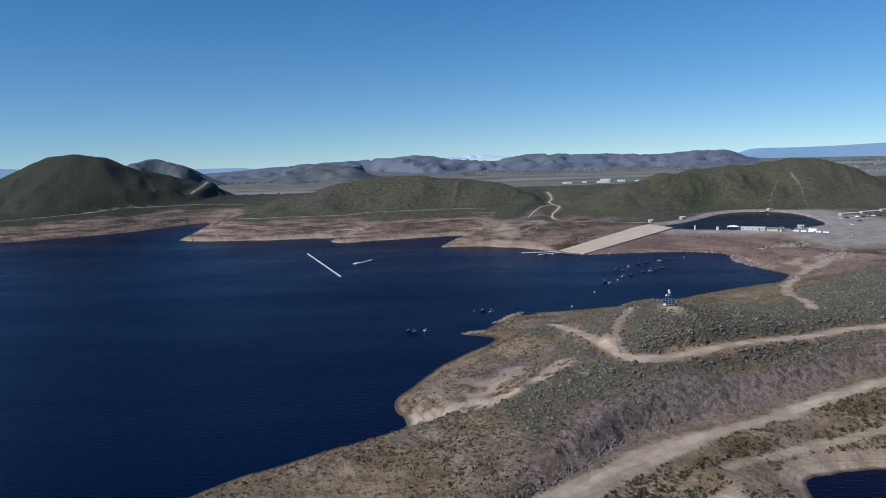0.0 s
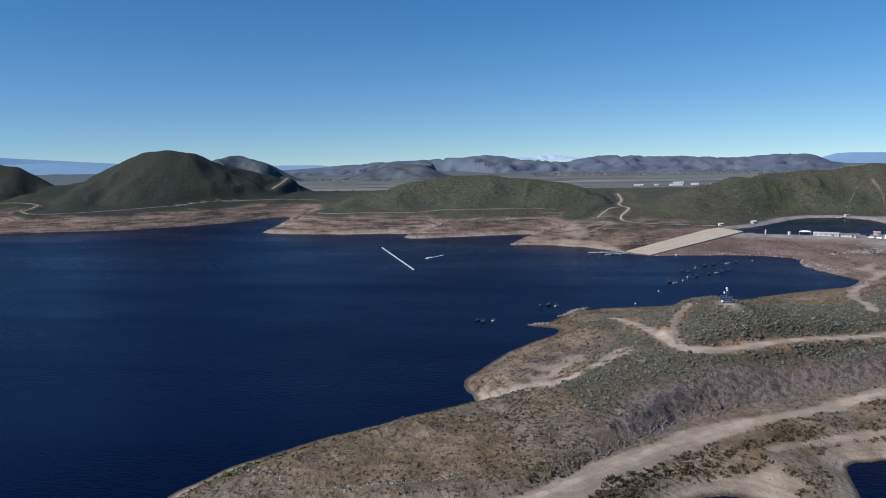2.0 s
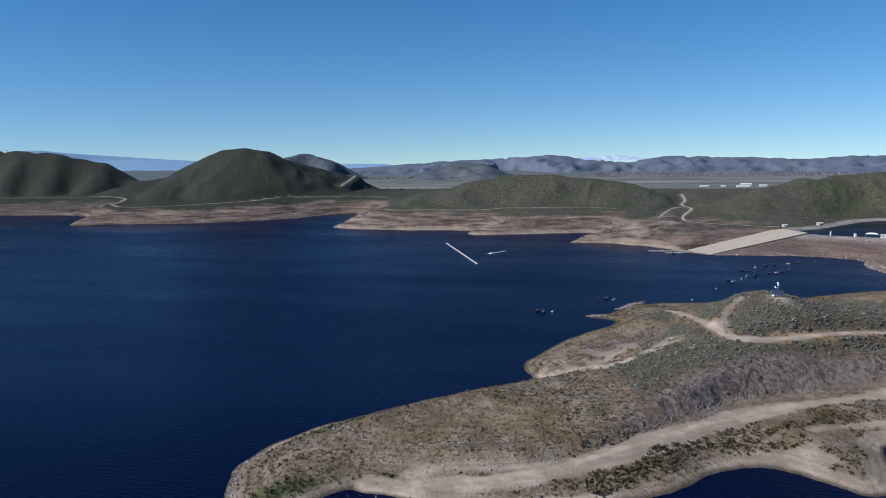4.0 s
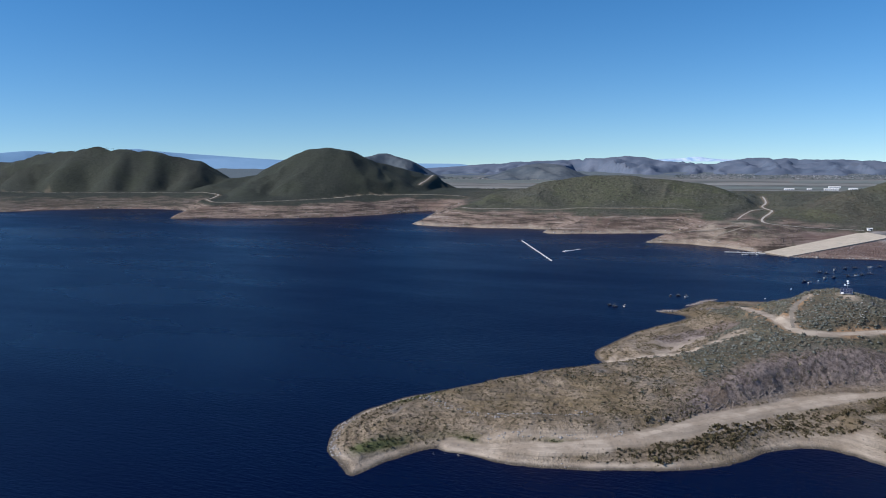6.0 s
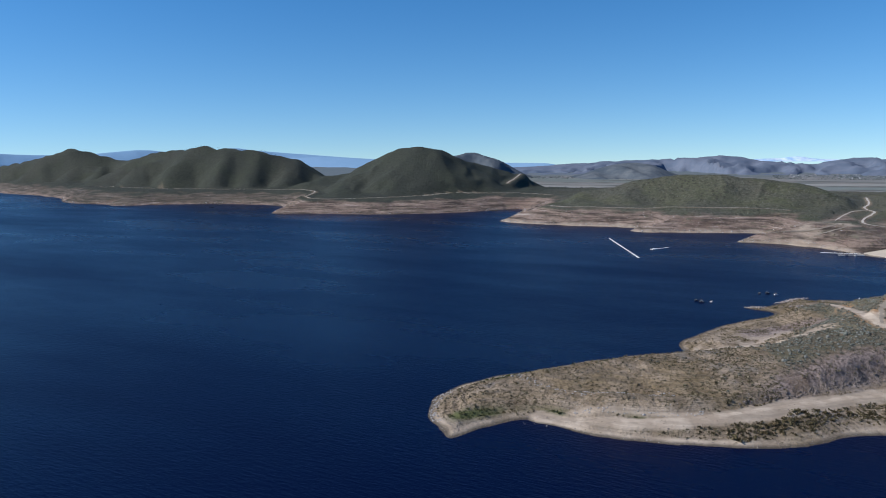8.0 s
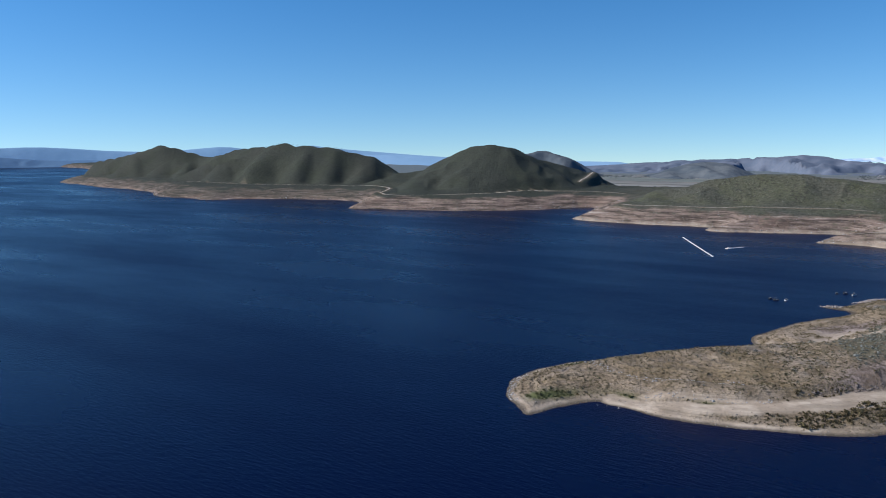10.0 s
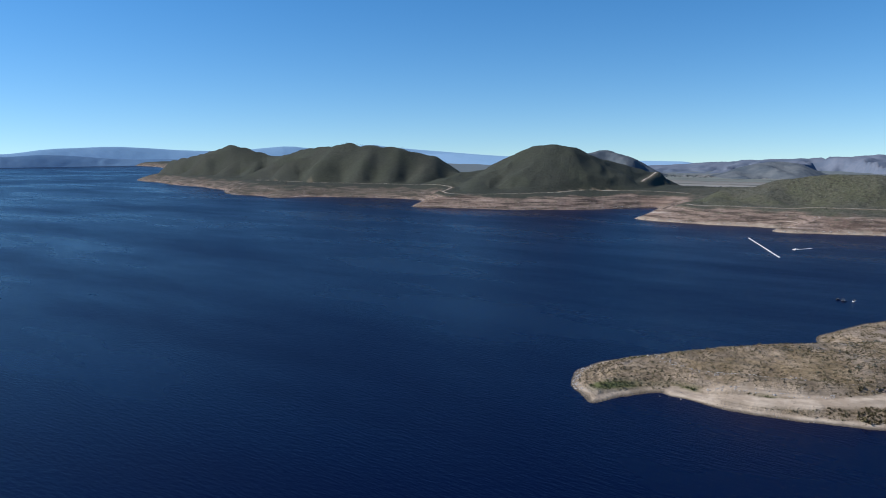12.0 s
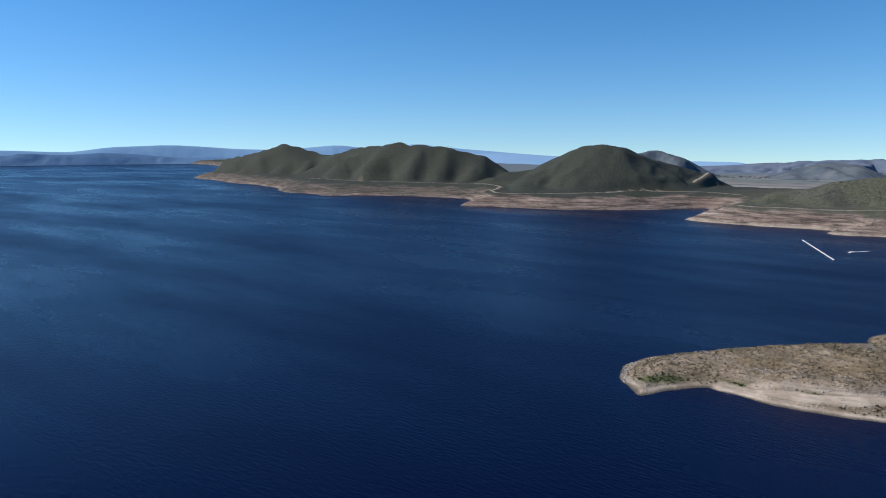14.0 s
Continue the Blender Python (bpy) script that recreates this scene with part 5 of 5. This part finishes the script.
def low_building(name, x, y, turn, lx, ly, h, pitched, label, wall_mat=None, roof_mat=None):
    thing = empty(name, x, y, ground_z(x, y) - 0.1, turn)
    wall = part("wall", block(B(), lx, ly, h, 0, 0, 0, 0.04), wall_mat or WHITE, thing)
    bm = B()
    if pitched:
        e = 0.5
        v = [bm.verts.new(p) for p in ((-lx / 2 - e, -ly / 2 - e, h), (lx / 2 + e, -ly / 2 - e, h), (lx / 2 + e, ly / 2 + e, h), (-lx / 2 - e, ly / 2 + e, h), (-lx / 2 - e, 0, h + ly * 0.22), (lx / 2 + e, 0, h + ly * 0.22))]
        for f in ((0, 1, 5, 4), (2, 3, 4, 5), (1, 2, 5), (3, 0, 4), (3, 2, 1, 0)):
            bm.faces.new([v[k] for k in f])
        bmesh.ops.recalc_face_normals(bm, faces=bm.faces)
    else:
        block(bm, lx + 0.8, ly + 0.8, 0.35, 0, 0, h, 0.05)
    part("roof", bm, roof_mat or ROOF, thing)
    n = max(1, int(lx / 3.5))
    window_row(wall, [(-lx / 2 + lx * (k + 0.5) / n) for k in range(n)], -ly / 2, h * 0.38, 1.4, min(1.1, h * 0.4))
    part("door", block(B(), 1.0, 0.08, min(2.05, h - 0.15), lx * 0.28, -ly / 2 - 0.03, 0), DARK, wall)
    tagged(thing, label, "building")
    return thing


def canopy_tent(x, y, turn, lx, ly):
    thing = empty("shade_canopy", x, y, ground_z(x, y), turn)
    for sx in (-1, 1):
        for sy in (-1, 1):
            part("post", tube(B(), 0.09, 0.09, 3.0, sx * lx * 0.46, sy * ly * 0.46, 0, 8), STEEL, thing)
    bm = B()
    v = [bm.verts.new(p) for p in ((-lx / 2, -ly / 2, 3.0), (lx / 2, -ly / 2, 3.0), (lx / 2, ly / 2, 3.0), (-lx / 2, ly / 2, 3.0), (-lx * 0.25, 0, 4.2), (lx * 0.25, 0, 4.2))]
    for f in ((0, 1, 5, 4), (2, 3, 4, 5), (1, 2, 5), (3, 0, 4), (3, 2, 1, 0)):
        bm.faces.new([v[k] for k in f])
    bmesh.ops.recalc_face_normals(bm, faces=bm.faces)
    part("roof", bm, WHITE, thing)
    tagged(thing, "white shade canopy on posts beside the pond", "canopy")


def vehicle(x, y, turn, kind, paint, label):
    """A parked car, van, or trailer with a cabin, windows and wheels."""
    thing = empty(kind, x, y, ground_z(x, y), turn)
    if kind == "trailer":
        part("body", block(B(), 4.4, 1.9, 1.2, 0, 0, 0.5, 0.18), paint, thing)
        part("tow_bar", block(B(), 1.4, 0.15, 0.15, 2.8, 0, 0.5, 0.02), DARK, thing)
        axles, r, long = (-0.5,), 0.36, 1.1
    elif kind == "van":
        bm = block(B(), 6.4, 2.2, 2.2, 0, 0, 0.5, 0.25)
        part("body", bm, paint, thing)
        part("windscreen", block(B(), 0.06, 1.8, 0.8, 3.2, 0, 1.6), GLASS, thing)
        axles, r, long = (-2.0, 2.0), 0.38, 1.1
    else:
        part("body", block(B(), 4.5, 1.8, 0.7, 0, 0, 0.35, 0.15), paint, thing)
        cab = part("cabin", block(B(), 2.3, 1.6, 0.6, -0.2, 0, 1.0, 0.2), GLASS, thing)
        part("roof", block(B(), 1.7, 1.45, 0.08, -0.2, 0, 1.56, 0.03), paint, thing)
        axles, r, long = (-1.35, 1.4), 0.33, 0.9
    for s in axles:
        for side in (-1, 1):
            wheel = part("wheel", tube(B(), r, r, 0.22, s, side * long - 0.11, r, 14, Matrix.Rotation(radians(-90), 4, "X")), DARK, thing)
            part("rim", tube(B(), r * 0.55, r * 0.55, 0.26, s, side * long - 0.13, r, 10, Matrix.Rotation(radians(-90), 4, "X")), STEEL, wheel)
    tagged(thing, label, kind, "parked vehicles by the pond")


def snag(x, y, seed, scale):
    """A drowned, bleached tree trunk with bare forks."""
    rnd = random.Random(seed)
    thing = empty("bleached_snag", x, y, max(ground_z(x, y), -0.6) - 0.1, rnd.uniform(0, 360))
    lean = rnd.uniform(30, 75)
    t = part("trunk", tube(B(), 0.22 * scale, 0.08 * scale, 4.0 * scale, 0, 0, 0, 8, Matrix.Rotation(radians(lean), 4, "Y")), DRIFT, thing)
    for k in range(4):
        f = 0.35 + 0.15 * k
        base = Matrix.Rotation(radians(lean), 4, "Y") @ Vector((0, 0, 4.0 * scale * f))
        turn = Matrix.Rotation(radians(rnd.uniform(0, 360)), 4, "Z") @ Matrix.Rotation(radians(rnd.uniform(15, 60)), 4, "Y")
        part("limb", tube(B(), 0.07 * scale, 0.02 * scale, rnd.uniform(1.2, 2.4) * scale, base.x, base.y, base.z, 6, turn), DRIFT, t)
    tagged(thing, "bleached bare snag lying in the shallows by the spit", "dead tree", "snags at the spit")


def pond_pier():
    x, y = 336, 790
    thing = empty("pond_pier", x, y, POND_Z, 200)
    part("deck", block(B(), 16, 3, 0.3, 0, 0, 0.7, 0.04), DECK, thing)
    for k in range(5):
        part("pile", tube(B(), 0.15, 0.15, 3.5, -7 + 3.5 * k, 1.2, -2.6, 8), DARK, thing)
    part("hut", block(B(), 4, 3, 2.6, -5, 0, 1.0, 0.06), TAN, thing)
    part("hut_roof", block(B(), 4.8, 3.8, 0.3, -5, 0, 3.6, 0.06), ROOF, thing)
    tagged(thing, "small pier with a hut on the pond's far bank", "pier")


def post_box(x, y, h, w, label):
    thing = empty("marker_box", x, y, ground_z(x, y), 10)
    part("pillar", block(B(), w, w, h, 0, 0, -0.1, 0.05), WHITE, thing)
    part("cap", block(B(), w + 0.3, w + 0.3, 0.2, 0, 0, h - 0.1, 0.03), ROOF, thing)
    tagged(thing, label, "marker")


breakwater()
service_float()
launch_dock(46, 604, 4, 33, 0)
launch_dock(60, 592, 22, 22, 0)
BOATS = [(93, 465, 20, 6.2, 1), (96, 462, 30, 5.5, 0), (110, 509, 10, 5.8, 1), (114, 506, 15, 5.2, 0), (123, 524, 40, 5.5, 1), (132, 533, 25, 5.8, 1), (140, 539, 10, 7.0, 0),
         (110, 485, 30, 6.5, 1), (116, 488, 35, 6.5, 1), (127, 497, 20, 5.0, 0), (134, 503, 15, 7.0, 1), (138, 505, 30, 5.5, 1), (145, 513, 0, 6.5, 0), (152, 546, 5, 7.0, 0), (160, 550, 5, 5.5, 0),
         (50, 606.5, 94, 6.0, 0), (58, 607.5, 94, 6.5, 1), (68, 608, 94, 6.0, 0), (66, 592.5, 112, 6.0, 1), (73, 595.5, 112, 6.0, 0),
         (-30, 345, 10, 5.6, 1), (-33.5, 348, 35, 5.0, 0), (-24.5, 348.5, 60, 4.6, 0), (7, 389, 20, 5.5, 1), (2, 387, 70, 4.6, 0), (12, 387, 30, 5.4, 1)]
for k, (x, y, turn, long, top) in enumerate(BOATS):
    boat_at(x, y, turn, long * 0.52, (NAVY, WHITE, NAVY)[k % 3], top, ("small dark fishing boat with a canvas canopy on the lake" if top else "small open fishing boat drifting on the lake"))
for x, y in ((80, 433), (175, 559), (103, 472), (60, 395)):
    mooring_buoy(x, y)
solar_tower()
boat_ramp()
low_building("boathouse", 256, 624, -22, 20, 6, 2.6, False, "long pale grey flat-roofed boathouse on the bank by the pond", LIGHTGREY, ROOF)
low_building("boathouse_annex", 271, 614, -30, 12, 5, 2.3, True, "pale grey annex with a shallow pitched roof beside the boathouse", LIGHTGREY, SLATE)
low_building("kiosk", 301, 630, -20, 5, 4, 2.4, False, "small pale kiosk with a flat roof by the pond", TAN, ROOF)
low_building("ramp_hut", 184, 700, 10, 4, 3, 2.3, True, "small white hut at the top of the ramp", WHITE, ROOF)
low_building("bank_hut", 224, 728, 30, 5, 4, 2.3, True, "small tan hut on the pond's bank", TAN, ROOF)
canopy_tent(240, 629, -15, 10, 5)
pond_pier()
post_box(209, 639, 4.0, 0.9, "white square marker pillar on the dam crest")
post_box(228, 634, 2.8, 1.6, "white square equipment box on the dam crest")
for k in range(5):
    vehicle(285 + k * 4.6, 603 - k * 3.6, -40, "trailer", WHITE, "white boat trailer parked in a row on the lot")
vehicle(299, 603, -38, "van", WHITE, "white van parked behind the trailers")
for k, (x, y) in enumerate(((284, 630), (290, 622), (318, 575), (352, 640), (372, 664), (380, 690))):
    vehicle(x, y, 30 * k, "car", (WHITE, NAVY, STEEL)[k % 3], "parked car on the gravel lot")
for k, (x, y) in enumerate(((-62, 112), (-58, 111.5), (-66, 111))):
    snag(x, y, 40 + k, 0.45)


# ---- the valley: fields, sheds, a village and the edge of a town ----
# Valley colours below are cooled and muted; distance haze is put into them.
LEAF = clump_material("hazed_tree_leaves", [(0.06, 0.08, 0.085), (0.09, 0.11, 0.115), (0.075, 0.095, 0.1)])
HOUSE = clump_material("house_walls", [(0.2, 0.2, 0.21), (0.36, 0.36, 0.37), (0.27, 0.26, 0.26), (0.55, 0.56, 0.58)])
FIELD_TAN = plain("fallow_field", (0.165, 0.158, 0.14), 0.95, 0, 0.14, 25)
FIELD_GREEN = plain("green_field", (0.13, 0.145, 0.125), 0.95, 0, 0.14, 25)
FIELD_PALE = plain("pale_field", (0.205, 0.195, 0.172), 0.95, 0, 0.14, 25)


def field(x, y, lx, ly, turn, mat, label):
    """A flat field lying on the valley floor."""
    n = 14
    c, s_ = math.cos(radians(turn)), math.sin(radians(turn))
    us, vs = np.meshgrid(np.linspace(-lx / 2, lx / 2, n), np.linspace(-ly / 2, ly / 2, n))
    X, Y = x + us.ravel() * c - vs.ravel() * s_, y + us.ravel() * s_ + vs.ravel() * c
    Z = ground_height(X, Y)[0] + 0.5
    ob = mesh_object("field", np.column_stack([X, Y, Z]), [(a * n + k, a * n + k + 1, (a + 1) * n + k + 1, (a + 1) * n + k) for a in range(n - 1) for k in range(n - 1)], mat)
    tagged(ob, label, "field", kind="structure")


for x, y, lx, ly, turn, mat in ((120, 1500, 420, 90, 4, FIELD_TAN), (280, 1640, 520, 110, 4, FIELD_GREEN), (200, 1790, 700, 90, 3, FIELD_PALE), (-430, 1560, 300, 90, -4, FIELD_PALE),
                                (-480, 1690, 420, 80, -4, FIELD_TAN), (-420, 1830, 480, 100, -4, FIELD_GREEN), (820, 1760, 500, 140, -10, FIELD_PALE), (520, 1920, 500, 120, 0, FIELD_GREEN), (300, 2010, 1500, 90, 0, FIELD_TAN), (-500, 1960, 700, 100, 0, FIELD_GREEN), (900, 1620, 420, 120, -8, FIELD_TAN), (1500, 2500, 1300, 300, -20, FIELD_GREEN), (1450, 2100, 1000, 200, -20, FIELD_PALE), (1300, 1750, 800, 160, -20, FIELD_GREEN), (1900, 2900, 1500, 300, -25, FIELD_GREEN), (1050, 1480, 600, 140, -12, FIELD_TAN)):
    field(x, y, lx, ly, turn, mat, "flat farm field on the valley floor")


def boxes(seed, count, x0, x1, y0, y1, low, high, mat, name, label):
    rnd = np.random.RandomState(seed)
    x, y = rnd.uniform(x0, x1, count), rnd.uniform(y0, y1, count)
    z = ground_height(x, y)[0]
    v = np.array([(-1, -1, 0), (1, -1, 0), (1, 1, 0), (-1, 1, 0), (-1, -1, 1), (1, -1, 1), (1, 1, 1), (-1, 1, 1), (-1, 0, 1.5), (1, 0, 1.5)], float)
    f = np.array([(0, 1, 5), (0, 5, 4), (1, 2, 6), (1, 6, 5), (2, 3, 7), (2, 7, 6), (3, 0, 4), (3, 4, 7), (4, 5, 9), (4, 9, 8), (6, 7, 8), (6, 8, 9), (5, 6, 9), (7, 4, 8)])
    scatter(name, x, y, z, rnd.uniform(low, high, count), [(v * (1.6, 1, 0.8), f), (v * (1, 1.5, 0.7), f)], mat, label, "houses", seed)


boxes(31, 1300, 20, 1000, 2100, 2480, 0.5, 1.3, HOUSE, "town_houses", "pale houses at the edge of a distant town")
boxes(32, 900, 800, 2100, 1700, 2700, 0.6, 1.8, HOUSE, "east_houses", "pale houses on the valley's eastern side")
boxes(33, 110, -700, -250, 2000, 2150, 0.8, 1.6, HOUSE, "hill_houses", "scattered houses below the foothill")
for seed, count, x0, x1, y0, y1, size in ((41, 1700, -20, 1000, 2060, 2480, 1.4), (42, 900, 800, 2100, 1650, 2700, 1.8), (43, 420, -760, -200, 1960, 2140, 1.6), (44, 60, -500, -380, 1440, 1490, 3.0)):
    rnd = np.random.RandomState(seed)
    x, y = rnd.uniform(x0, x1, count), rnd.uniform(y0, y1, count)
    scatter("valley_trees", x, y, ground_height(x, y)[0], rnd.uniform(0.6, 1.2, count) * size, [twigs(22, 200 + k, 0.45, 1.0) for k in range(4)], LEAF, "dark rows of trees in the valley", "trees", seed)
for x, y, turn, lx, ly, h in ((222, 1572, 5, 42, 14, 5), (262, 1580, 5, 20, 12, 5), (300, 1560, 3, 60, 16, 6), (345, 1585, 3, 34, 16, 6), (378, 1560, 3, 30, 14, 5), (320, 1640, 3, 50, 18, 6),
                              (-455, 1475, 0, 16, 9, 4), (-425, 1490, 10, 12, 8, 4), (-398, 1480, 4, 10, 8, 4)):
    low_building("farm_shed", x, y, turn, lx * 0.45, ly * 0.45, h * 0.5, True, "white farm shed on the valley floor", WHITE, ROOF)
for x, y, turn, lx in ((392, 722, 18, 22), (420, 735, 18, 22), (446, 748, 18, 18)):
    low_building("storage_shed", x, y, turn, lx, 4, 1.9, False, "long low storage shed on the gravel lot", TAN, ROOF)
for k in range(9):
    vehicle(368 + k * 6.5, 690 + k * 2.2, 100, "trailer" if k % 2 else "car", (WHITE, NAVY, STEEL)[k % 3], "vehicle parked in a line on the gravel lot")
